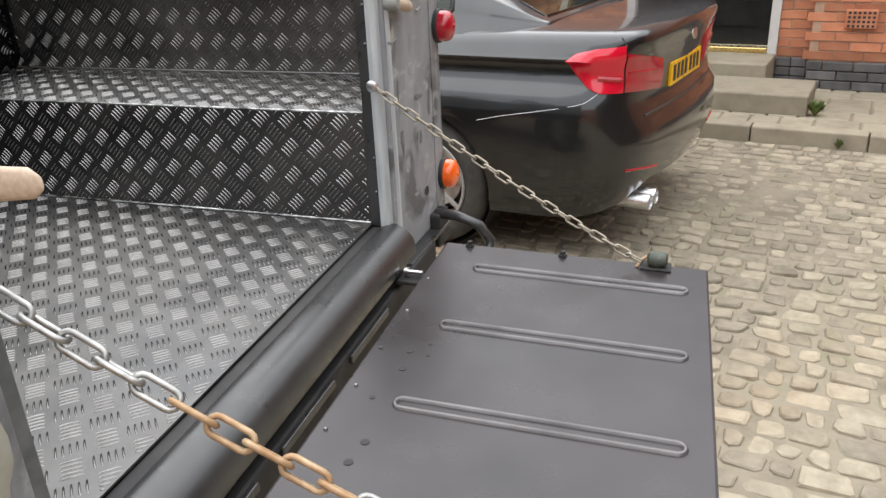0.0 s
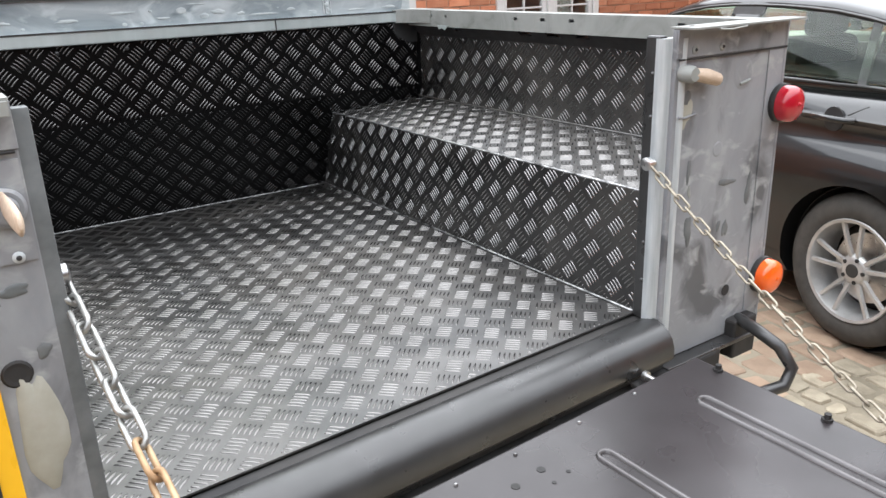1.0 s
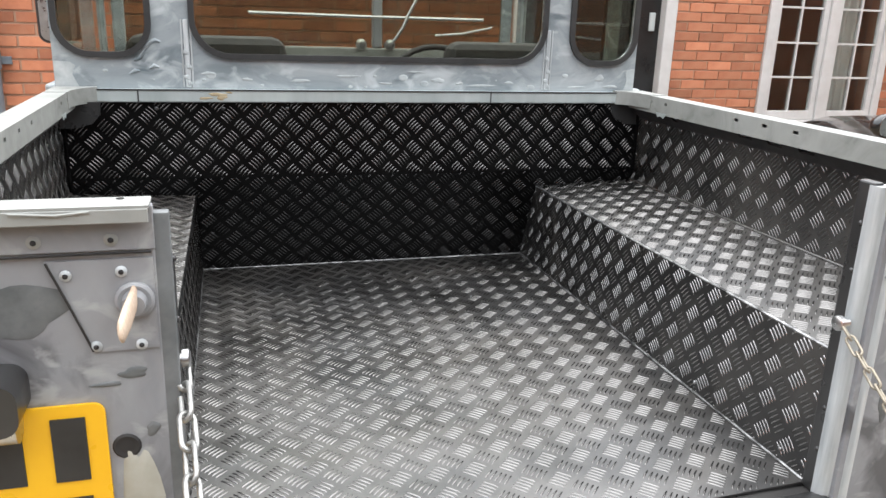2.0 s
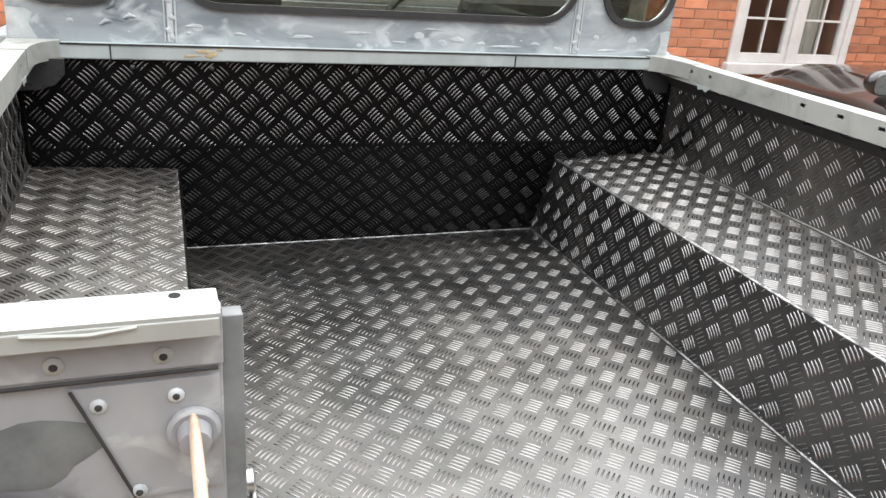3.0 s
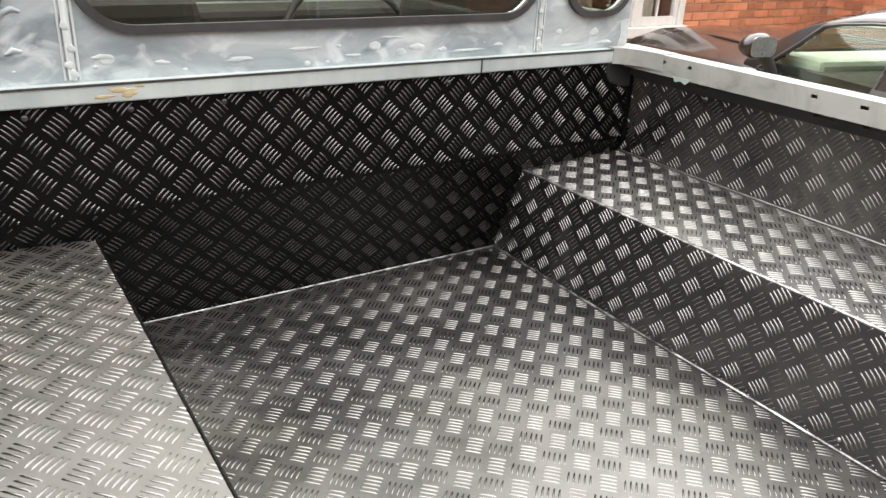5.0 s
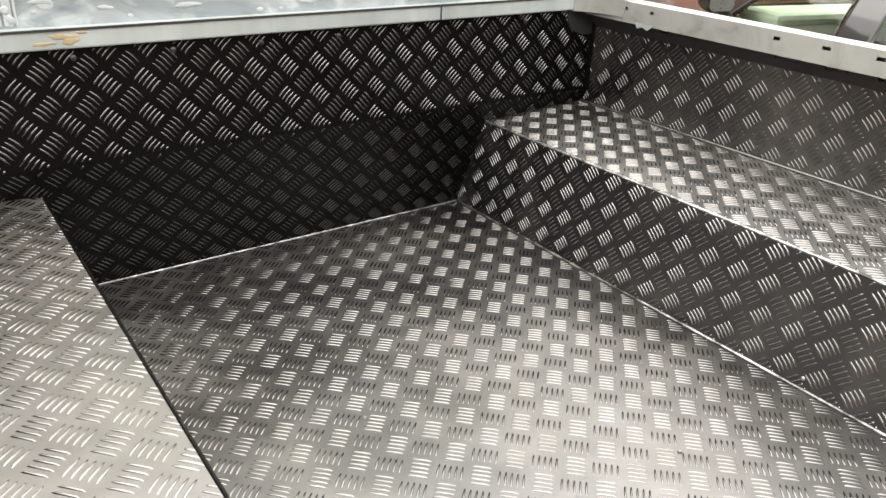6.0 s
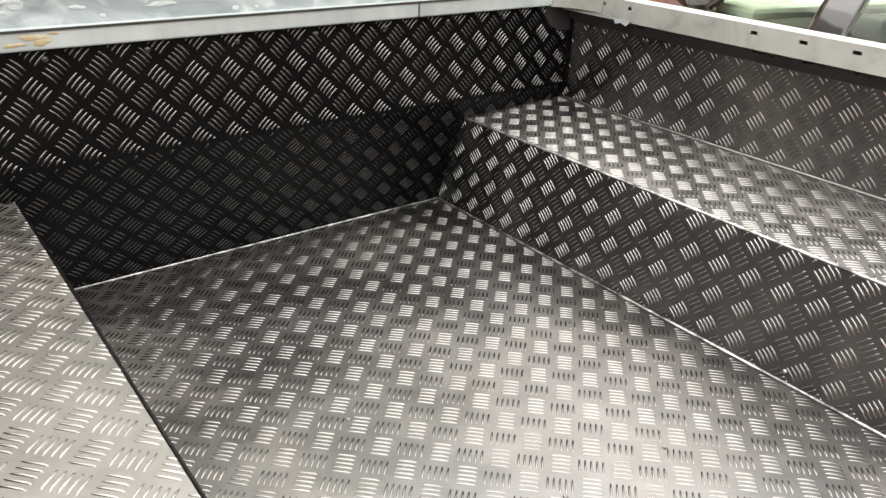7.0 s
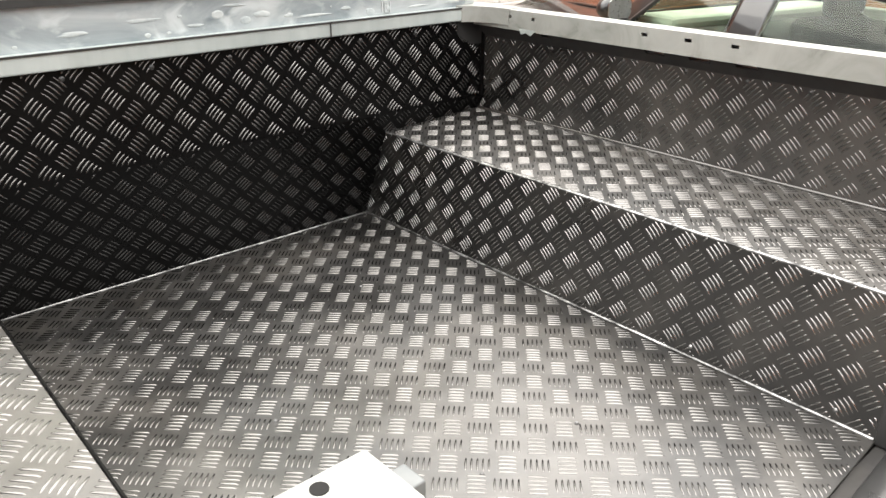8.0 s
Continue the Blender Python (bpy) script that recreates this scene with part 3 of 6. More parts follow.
# cream filler wiped down from a hole, and worn blots on the corner panels
def blob(parent, name, x, z, w, h, mat, seed, y=-0.0784, thick=0.0007, label="", drop=0.0):
    """A thin uneven patch on a rear-facing panel, wider towards its foot where it has run."""
    rnd = random.Random(seed)
    n = 22
    p1, p2, p3 = (rnd.uniform(0, 6.28) for _ in range(3))
    line = []
    for k in range(n):
        a = 2 * math.pi * k / n
        q = 1 + 0.16 * math.sin(2 * a + p1) + 0.12 * math.sin(3 * a + p2) + 0.08 * math.sin(5 * a + p3)
        wide = 1 + drop * (-math.sin(a))
        line.append((x + w / 2 * q * wide * math.cos(a), z + h / 2 * q * math.sin(a)))
    bm = bmesh.new()
    rings = []
    for k, d in ((1.0, 0.0), (0.85, thick), (0.4, thick * 1.4)):
        rings.append([bm.verts.new((x + (px - x) * k, y - d, z + (pz - z) * k)) for px, pz in line])
    for a, b in zip(rings, rings[1:]):
        for i in range(n):
            bm.faces.new((a[i], a[(i + 1) % n], b[(i + 1) % n], b[i]))
    bm.faces.new(rings[-1])
    return part(name, bm, mat, parent, label, "", 60)


for k, (x, z, w, h) in enumerate(((-0.402, 0.487, 0.045, 0.008), (-0.392, 0.48, 0.024, 0.012), (-0.43, 0.478, 0.03, 0.006), (-0.375, 0.492, 0.016, 0.005))):
    blob(strip, "rust_stain", x, z, w, h, M_STAIN, 30 + k, y=1.1098, thick=0.0004, label="pale rust stain")
blob(left, "sealant", -0.507, 0.165, 0.038, 0.15, M_FILLER, 4, thick=0.0028, label="cream filler wiped over a hole", drop=0.3)
blob(left, "worn_blot", -0.617, 0.395, 0.10, 0.065, M_SMUDGE, 8, label="dark worn patch in the primer")
for k, (x, z, w, h) in enumerate(((-0.505, 0.318, 0.03, 0.012), (-0.532, 0.307, 0.028, 0.006), (-0.49, 0.25, 0.014, 0.016))):
    blob(left, "worn_blot", x, z, w, h, M_SMUDGE, 20 + k, y=-0.0815 if z > 0.45 else -0.0784)
for k, (x, z, w, h) in enumerate(((0.634, 0.225, 0.05, 0.012), (0.64, 0.136, 0.016, 0.034), (0.62, 0.145, 0.012, 0.02), (0.534, 0.154, 0.022, 0.05), (0.525, 0.262, 0.012, 0.04), 
                                  (0.505, 0.387, 0.02, 0.03), (0.70, 0.2, 0.016, 0.06))):
    blob(right, "worn_blot", x, z, w, h, M_SMUDGE, 50 + k, y=-0.0815 if z > 0.45 else -0.0784)
blob(right, "filler_wipe", 0.506, 0.365, 0.03, 0.05, M_FILLER, 91, label="pale filler wipe")
blob(right, "filler_wipe", 0.53, 0.225, 0.008, 0.026, M_WHITE, 92)
bm = lathe(bmesh.new(), (-0.518, -0.0785, 0.232), (0, -1, 0), [(0, 0.015), (0.002, 0.0125), (0.001, 0.008)], 18)
part("hole_rim", bm, M_DARK, left)
# number plate with plain bars for its characters, and the lamp above it
nplate = part("number_plate", prism(bmesh.new(), rounded(0.285, 0.205, 0.012, 5, -0.821, 0.083), (1, 0, 0), (0, 0, 1), (0, -0.0785, 0), 0.004), M_YELLOW, truck, "yellow number plate with black characters")
for row, z0 in ((0, 0.2), (1, 0.105)):
    for k in range(4):
        x1 = -0.556 - k * 0.062
        part("character_bar", boxed(x1 - 0.034, x1, -0.0845, -0.0825, z0, z0 + 0.074), M_INK, nplate)
bm = prism(bmesh.new(), rounded(0.10, 0.055, 0.018, 5, -0.705, 0.285), (1, 0, 0), (0, 0, 1), (0, -0.079, 0), 0.055)
nl = part("plate_lamp", bm, M_BLACK, truck, "black number-plate lamp housing", "", 40)
part("lamp_lens", tubed([(-0.7, -0.115, 0.287), (-0.61, -0.115, 0.287)], 0.017, 12), M_STEEL, nl, "", "", 40)

# the right corner's skin lies further forward than the left one's
for ob in (right, stop, blinker, toggle):
    ob.location.y += 0.016

# ---- sill, crossmember, hinges, tailgate ----
gap = part("sill_gap", boxed(-0.468, 0.468, -0.034, -0.0122, -0.03, -0.006), M_DARK, truck)
sill = part("rolled_sill", prism(bmesh.new(), [(-0.03, -0.09), (-0.03, -0.008), (-0.036, -0.002), (-0.048, 0.001), (-0.062, 0.0), (-0.076, -0.005), (-0.088, -0.014), (-0.097, -0.026), (-0.102, -0.042), (-0.102, -0.06), (-0.094, -0.07), (-0.08, -0.072), (-0.08, -0.09)],
                              (0, 1, 0), (0, 0, 1), (-0.468, 0, 0), 0.936), M_BLACK, truck, "worn black painted rolled rear sill", "", 50)
beam = part("crossmember", boxed(-0.62, 0.62, -0.098, -0.02, -0.24, -0.092, bevel=0.006), M_DARK, truck, "dusty black chassis crossmember")
covers = []
for x in (-0.3, -0.05, 0.2):
    covers.append(part("slot_cover", boxed(x - 0.09, x + 0.09, -0.104, -0.098, -0.11, -0.096, bevel=0.002), M_BLACK, truck))
for s in (1, -1):
    for x in (0.385,):
        h = part("hinge", boxed(s * x - 0.022, s * x + 0.022, -0.195, -0.098, -0.082, -0.073, bevel=0.003), M_DARK, truck, "black steel tailgate hinge")
        if x > 0.3:
            part("hinge_pin", lathe(bmesh.new(), (s * x, -0.11, -0.062), (0, -1, 0), [(0, 0.009), (0.007, 0.009), (0.007, 0.0052), (0.036, 0.0052), (0.038, 0)], 10), M_STEEL, h, "bright hinge bolt", "", 40)
    part("rope_hook", tubed([(s * 0.70, -0.07, -0.06), (s * 0.665, -0.13, -0.05), (s * 0.67, -0.18, -0.07), (s * 0.685, -0.2, -0.11), (s * 0.665, -0.2, -0.14), (s * 0.62, -0.18, -0.15), (s * 0.56, -0.14, -0.14)], 0.012, 10), M_BLACK, truck, "black bent rope hook", "", 60)
    part("hook_bracket", boxed(s * 0.70 - 0.03, s * 0.70 + 0.04, -0.085, -0.03, -0.135, -0.055, bevel=0.005), M_DARK, truck)

GZ = -0.006
DROOP = 2.05       # degrees that the lowered tailgate hangs below level
gate = part("tailgate", boxed(-0.407, 0.407, -0.668, -0.187, GZ - 0.022, GZ, bevel=0.004), M_GATE, truck, "lowered dark grey tailgate with pressed ribs")
for x in (0.306, 0.092, -0.123, -0.337):
    bm = bmesh.new()
    o = rounded(0.030, 0.372, 0.0149, 8, x - 0.015, -0.636)
    def inner(k):
        return rounded(0.030 - 2 * k, 0.372 - 2 * k, 0.0149 - k, 8, x - 0.015 + k, -0.636 + k)
    rings = []
    for k, z in ((0.0, -0.001), (0.0018, 0.003), (0.004, 0.0044), (0.0062, 0.003), (0.008, -0.001)):
        rings.append([bm.verts.new((px, py, GZ + 0.0006 + z)) for px, py in (o if k == 0 else inner(k))])
    for a, b in zip(rings, rings[1:]):
        for i in range(len(a)):
            j = (i + 1) % len(a)
            bm.faces.new((a[i], a[j], b[j], b[i]))
    part("pressed_rib", bm, M_RIB, gate, "", "", 70)
for p, r in (((-0.043, -0.251), 0.006), ((0.005, -0.246), 0.006), ((0.03, -0.27), 0.003), ((0.0, -0.275), 0.003), ((-0.12, -0.235), 0.004), ((-0.21, -0.26), 0.006), ((-0.25, -0.255), 0.006)):
    part("screw_hole", lathe(bmesh.new(), (*p, GZ + 0.0002), (0, 0, 1), [(0, r), (0.0005, r), (0.0005, 0)], 12), M_DARK, gate)
for p in ((0.0, -0.203), (0.12, -0.203), (0.24, -0.201), (-0.1, -0.204), (-0.2, -0.204)):
    rivet(gate, (*p, GZ), (0, 0, 1), 0.003, M_EDGE)
for s in (1, -1):
    for y in (-0.236, -0.412):
        part("bolt", lathe(bmesh.new(), (s * 0.396, y, GZ), (0, 0, 1), [(0, 0.008), (0.004, 0.008), (0.004, 0.005), (0.011, 0.005), (0.011, 0)], 6), M_DARK, gate)
    buf = part("chain_bracket", boxed(s * 0.392 - 0.018, s * 0.392 + 0.018, -0.605, -0.552, GZ, GZ + 0.004, bevel=0.001), M_DARK, gate, "black steel chain bracket")
    bm = lathe(bmesh.new(), (s * 0.392, -0.598, GZ + 0.016), (0, 1, 0), [(0, 0.007), (0.004, 0.0135), (0.018, 0.0145), (0.032, 0.0135), (0.036, 0.007), (0.036, 0)], 14)
    part("rubber_buffer", bm, M_GREEN, buf, "dusty grey-green rubber buffer", "", 50)
    part("chain_pin", tubed([(s * 0.384, -0.545, GZ), (s * 0.392, -0.553, GZ + 0.012), (s * 0.392, -0.562, GZ + 0.02)], 0.003, 8), M_RUST, buf)
hinge_line = Vector((0, -0.25 - 1.5, GZ - G))
gate.matrix_basis = Matrix.Translation(hinge_line) @ Matrix.Rotation(radians(DROOP), 4, 'X') @ Matrix.Translation(-hinge_line)
# the whole rear edge runs a little askew to the load bed
pivot = Vector((0.46, -0.02 - 1.5, 0))
skew = Matrix.Translation(pivot) @ Matrix.Rotation(radians(2.2), 4, 'Z') @ Matrix.Translation(-pivot)
for ob in (gap, sill, beam, gate, *covers):
    ob.matrix_basis = skew @ ob.matrix_basis


def gate_z(y):
    """Height of the tailgate's face at y."""
    return GZ + (y + 0.25) * math.tan(radians(DROOP))


# ---- chains ----
def chain(s, end, rusty, foot=None):
    start = Vector((0.441, -0.047, 0.287) if s > 0 else (-0.458, -0.04, 0.312))
    end = Vector(end)
    length = (end - start).length
    sag = Vector((0, 0, -0.012))
    n, ring, wire = (23, 0.0060, 0.0020) if s > 0 else (16, 0.0085, 0.0031)
    ch = thing("safety_chain", end, "galvanised steel chain holding up the tailgate" if not rusty else "galvanised steel chain with rusty links holding up the tailgate", "chain", "tailgate chains")
    bm = lathe(bmesh.new(), start - Vector((s * -0.0115, 0, 0)), (-s, 0, 0), [(0, 0.006), (0.012, 0.006), (0.012, 0.011), (0.019, 0.011), (0.021, 0.008), (0.021, 0)], 16)
    part("anchor_bolt", bm, M_STEEL, ch, "bright steel bolt head", "", 40)
    pts = [start.lerp(end, k / n) + sag * 4 * (k / n) * (1 - k / n) for k in range(n + 1)]
    if s < 0:      # the last links hang down to the bracket
        pts += [pts[-1] + (foot - pts[-1]) * 0.5, foot]
    for k in range(len(pts) - 1):
        a, b = pts[k], pts[k + 1]
        d = (b - a).normalized()
        side = d.cross(Vector((0, 0, 1))).normalized()
        up = side.cross(d)
        t = radians(35 + 90 * (k % 2) + random.uniform(-12, 12))
        w = math.cos(t) * side + math.sin(t) * up
        half, r = (b - a).length / 2 + 0.0014 + wire * 0.9, ring
        mid = (a + b) / 2
        loop = []
        for c, a0 in ((1, -90), (-1, 90)):
            for q in range(7):
                ang = radians(a0 + 180 * q / 6)
                loop.append(mid + d * (c * (half - r)) + d * (r * math.cos(ang)) + w * (r * math.sin(ang)))
        part("link", tubed(loop, wire, 8, True), M_RUST if (rusty and 6 <= k <= 10) else M_CHAIN if s < 0 else M_DULL, ch, "", "", 60)
    return ch


chain(1, (0.392, -0.556, gate_z(-0.556) + 0.018), False)
chain(-1, (-0.42, -0.557, 0.05), True, Vector((-0.392, -0.585, gate_z(-0.585) + 0.02)))

# ---- cab ----
CY = 1.136


def framed_wall(name, outline, holes, y0, y1, mat, parent, label):
    """A wall in the plane of x and z with openings cut right through it."""
    bm = bmesh.new()
    loops = [outline] + holes
    edges = []
    for line in loops:
        vs = [bm.verts.new((p, y0, q)) for p, q in line]
        edges += [bm.edges.new((vs[i], vs[(i + 1) % len(vs)])) for i in range(len(vs))]
    fill = bmesh.ops.triangle_fill(bm, use_beauty=True, use_dissolve=False, edges=edges)
    faces = [g for g in fill["geom"] if isinstance(g, bmesh.types.BMFace)]
    ext = bmesh.ops.extrude_face_region(bm, geom=faces)
    bmesh.ops.translate(bm, vec=(0, y1 - y0, 0), verts=[g for g in ext["geom"] if isinstance(g, bmesh.types.BMVert)])
    return part(name, bm, mat, parent, label)


wins = [(-0.452, 0.905), (-0.752, 0.198), (0.537, 0.188)]
ZW, HW, RW = 0.578, 0.33, 0.085
holes = [rounded(w, HW, RW if w > 0.5 else 0.07, 7, x, ZW) for x, w in wins]
outline = [(-0.765, 0.45), (0.738, 0.45), (0.738, 0.93), (0.71, 0.965), (-0.735, 0.965), (-0.765, 0.93)]
back = framed_wall("cab_rear_wall", outline, holes, CY, CY + 0.02, M_CAB, truck, "patchy bare aluminium and primer cab rear wall")
for (x, w), r in zip(wins, (RW, 0.07, 0.07)):
    bm = ring_prism(bmesh.new(), rounded(w + 0.018, HW + 0.018, r + 0.009, 7, x - 0.009, ZW - 0.009), rounded(w - 0.010, HW - 0.010, r - 0.004, 7, x + 0.005, ZW + 0.005), (1, 0, 0), (0, 0, 1), (0, CY, 0), 0.009)
    seal = part("window_seal", bm, M_RUBBER, truck, "black rubber window seal", "", 40)
    bm = prism(bmesh.new(), rounded(w - 0.004, HW - 0.004, r, 7, x + 0.002, ZW + 0.002), (1, 0, 0), (0, 0, 1), (0, CY + 0.012, 0), 0.004)
    g = part("pane", bm, M_DIM_GLASS, seal, "cab window glass")
    g.visible_shadow = False
for x in (-0.468, 0.468):
    bm = boxed(x - 0.006, x + 0.006, CY - 0.004, CY, 0.502, 0.66, bevel=0.0018)
    box(bm, x - 0.0125, x - 0.0085, CY - 0.0025, CY, 0.502, 0.66, bevel=0.001)
    box(bm, x + 0.0085, x + 0.0125, CY - 0.0025, CY, 0.502, 0.66, bevel=0.001)
    seam = part("pressed_seam", bm, M_STRIP, back)
    for k, z in enumerate((0.512, 0.526, 0.551, 0.585)):
        blob(seam, "filler_spot", x + 0.003 * (-1) ** k, z, 0.012, 0.014, M_SPOT, 130 + k, y=CY - 0.0042)
for k in range(14):
    x = random.uniform(-0.7, 0.7)
    z = 0.505 + 0.035 * random.random() ** 1.5
    r = random.choice((0.002, 0.003, 0.004, 0.006, 0.008))
    bm = lathe(bmesh.new(), (x, CY, z), (0, -1, 0), [(0, r), (0.0008, r * 0.7), (0.001, 0)], 10)
    for v in bm.verts:
        v.co.x = x + (v.co.x - x) * 1.6
    part("filler_spot", bm, M_SPOT, back)
for x0, x1, k in ((-0.764, -0.722, 0), (0.737, 0.712, 1)):
    d = x1 - x0
    bm = prism(bmesh.new(), [(x0, 0.502), (x0 + d * 1.2, 0.502), (x0 + d * 0.9, 0.53), (x0 + d * 1.1, 0.55), (x0 + d * 0.8, 0.558), (x0, 0.56)][::-1 if k else 1], (1, 0, 0), (0, 0, 1), (0, CY + 0.0005, 0), 0.0015)
    part("pale_primer", bm, M_SPOT, back, "pale cream primer")
for line, r in ((((-0.588, 0.563), (-0.575, 0.571), (-0.565, 0.590), (-0.552, 0.606), (-0.538, 0.611), (-0.527, 0.607)), 0.0045), (((-0.555, 0.545), (-0.545, 0.552), (-0.533, 0.549)), 0.004), (((-0.60, 0.532), (-0.588, 0.54), (-0.577, 0.539)), 0.004)):
    part("weld_mark", tubed([(x, CY + 0.0005, z) for x, z in line], [r * (0.6 if k in (0, len(line) - 1) else 1 + 0.3 * (k % 2)) for k in range(len(line))], 8), M_CAB, back, "", "", 60)
for k, (x, z, w, h) in enumerate(((-0.2, 0.52, 0.05, 0.008), (0.16, 0.524, 0.034, 0.014), (0.22, 0.517, 0.02, 0.008), (0.36, 0.52, 0.022, 0.009), (0.63, 0.535, 0.03, 0.016), (-0.33, 0.522, 0.024, 0.007), (0.02, 0.515, 0.03, 0.006),
                                  (0.28, 0.512, 0.09, 0.005), (-0.08, 0.532, 0.07, 0.006), (0.56, 0.51, 0.05, 0.006), (-0.42, 0.535, 0.03, 0.01), (0.10, 0.545, 0.05, 0.005), (0.665, 0.512, 0.04, 0.01))):
    blob(back, "filler_spot", x, z, w, h, M_SPOT, 70 + k, y=CY - 0.0002)
# sides, roof, doors, windscreen, bonnet
for s in (1, -1):
    a, b = (0.708, 0.738) if s > 0 else (-0.765, -0.735)
    part("cab_side", boxed(a, b, CY + 0.02, 1.32, 0.45, 0.572, bevel=0.004), M_CAB, truck)
    g = part("quarter_glass", boxed(a + 0.012, b - 0.012, CY + 0.02, 1.32, 0.572, 0.92), M_DIM_GLASS, truck, "wrap-round quarter window")
    g.visible_shadow = False
    part("cab_gutter", boxed(a, b, CY + 0.02, 1.32, 0.92, 0.96, bevel=0.004), M_CAB, truck)
    d = part("cab_door", boxed(*sorted((s * 0.80, s * 0.745)), 1.32, 2.2, -0.1, 0.5, bevel=0.01), M_CAB, truck, "primered cab door")
    bm = boxed(*sorted((s * 0.785, s * 0.76)), 1.33, 1.37, 0.5, 1.0)
    box(bm, *sorted((s * 0.785, s * 0.76)), 2.1, 2.14, 0.5, 0.96)
    box(bm, *sorted((s * 0.785, s * 0.76)), 1.33, 2.14, 0.96, 1.0)
    part("door_frame", bm, M_CAB, d)
    g = part("door_glass", boxed(*sorted((s * 0.775, s * 0.771)), 1.372, 2.098, 0.502, 0.958), M_GLASS, d)
    g.visible_shadow = False
    part("seat_back", boxed(s * 0.42 - 0.2, s * 0.42 + 0.2, 1.24, 1.34, 0.1, 0.62, bevel=0.04, seg=3), M_RUBBER, truck, "dark vinyl seat back")
    part("bodyside", boxed(*sorted((s * 0.80, s * 0.76)), 1.2, 1.32, -0.12, 0.5, bevel=0.006), M_CAB, truck)
    part("front_wing", boxed(*sorted((s * 0.80, s * 0.47)), 2.32, 3.25, -0.1, 0.32, bevel=0.03, seg=3), M_CAB, truck)
    part("windscreen_post", boxed(*sorted((s * 0.74, s * 0.70)), 2.14, 2.18, 0.5, 1.02, bevel=0.008), M_CAB, truck)
part("scuttle", boxed(-0.8, 0.8, 2.12, 2.34, -0.1, 0.5, bevel=0.02), M_CAB, truck)
part("windscreen_rail", boxed(-0.7, 0.7, 2.14, 2.18, 0.5, 0.56, bevel=0.006), M_WHITE, truck, "pale windscreen lower rail")
part("windscreen_post", boxed(0.18, 0.216, 2.14, 2.18, 0.56, 1.02, bevel=0.006), M_PRIMER, truck, "grey windscreen centre post")
for s in (1, -1):
    g = part("windscreen_pane", boxed(*((0.218, 0.7) if s > 0 else (-0.7, 0.178)), 2.158, 2.162, 0.562, 1.02), M_DIM_GLASS, truck)
    g.visible_shadow = False
    x = 0.188 + s * 0.055
    part("wiper_motor", lathe(bmesh.new(), (x, 2.135, 0.573), (0, -1, 0), [(0, 0.021), (0.012, 0.021), (0.02, 0.015), (0.034, 0.012), (0.036, 0)], 14), M_STEEL, truck, "", "", 40)
part("grab_rail", tubed([(-0.278, 2.12, 0.676), (0.15, 2.118, 0.674), (0.612, 2.12, 0.675)], 0.006, 8), M_STEEL, truck, "thin bright rail along the windscreen")
part("wiper", tubed([(0.243, 2.115, 0.577), (0.262, 2.112, 0.598), (0.29, 2.112, 0.64), (0.312, 2.112, 0.69), (0.345, 2.115, 0.75), (0.40, 2.12, 0.80)], 0.006, 8), M_STEEL, truck, "bent bright wiper arm", "", 60)
part("wiper", tubed([(0.42, 2.12, 0.613), (0.53, 2.12, 0.622), (0.65, 2.12, 0.648)], 0.004, 8), M_STEEL, truck)
part("dashboard", boxed(-0.74, 0.74, 1.95, 2.12, 0.25, 0.5, bevel=0.02), M_DARK, truck, "dark dashboard")
bm = tubed([(0.36 + 0.2 * math.cos(t), 1.80 + 0.085 * math.sin(t), 0.41 + 0.17 * math.sin(t)) for t in [2 * math.pi * k / 28 for k in range(28)]], 0.011, 8, True)
wheel = part("steering_wheel", bm, M_RUBBER, truck, "black steering wheel", "", 60)
part("steering_column", tubed([(0.36, 1.8, 0.41), (0.36, 2.05, 0.3)], 0.02, 8), M_DARK, wheel)
part("bonnet", boxed(-0.47, 0.47, 2.34, 3.22, 0.26, 0.4, bevel=0.04, seg=3), M_CAB, truck, "primered bonnet")
part("grille_panel", boxed(-0.47, 0.47, 3.2, 3.26, -0.2, 0.33, bevel=0.02), M_DARK, truck)
part("front_bumper", boxed(-0.78, 0.78, 3.3, 3.4, -0.3, -0.16, bevel=0.01), M_STEEL, truck)
mir = part("wing_mirror", prism(bmesh.new(), rounded(0.12, 0.19, 0.03, 5, -0.945, 0.56), (1, 0, 0), (0, 0, 1), (0, 1.99, 0), 0.02), M_BLACK, truck, "black door mirror", "", 40)
part("mirror_glass", prism(bmesh.new(), rounded(0.104, 0.174, 0.024, 5, -0.937, 0.568), (1, 0, 0), (0, 0, 1), (0, 1.9695, 0), 0.002), M_STEEL, mir)
part("mirror_arm", tubed([(-0.88, 2.0, 0.57), (-0.84, 2.02, 0.5), (-0.79, 2.05, 0.46)], 0.008, 8), M_BLACK, mir)
for x in (-0.42, 0.42):
    part("chassis_rail", boxed(x - 0.04, x + 0.04, -0.02, 3.3, -0.26, -0.13), M_DARK, truck)
part("tub_underside", boxed(-0.84, 0.84, -0.015, 1.3, -0.08, -0.006), M_DARK, truck)
part("cab_floor", boxed(-0.76, 0.76, 1.26, 2.3, -0.1, -0.04), M_DARK, truck)


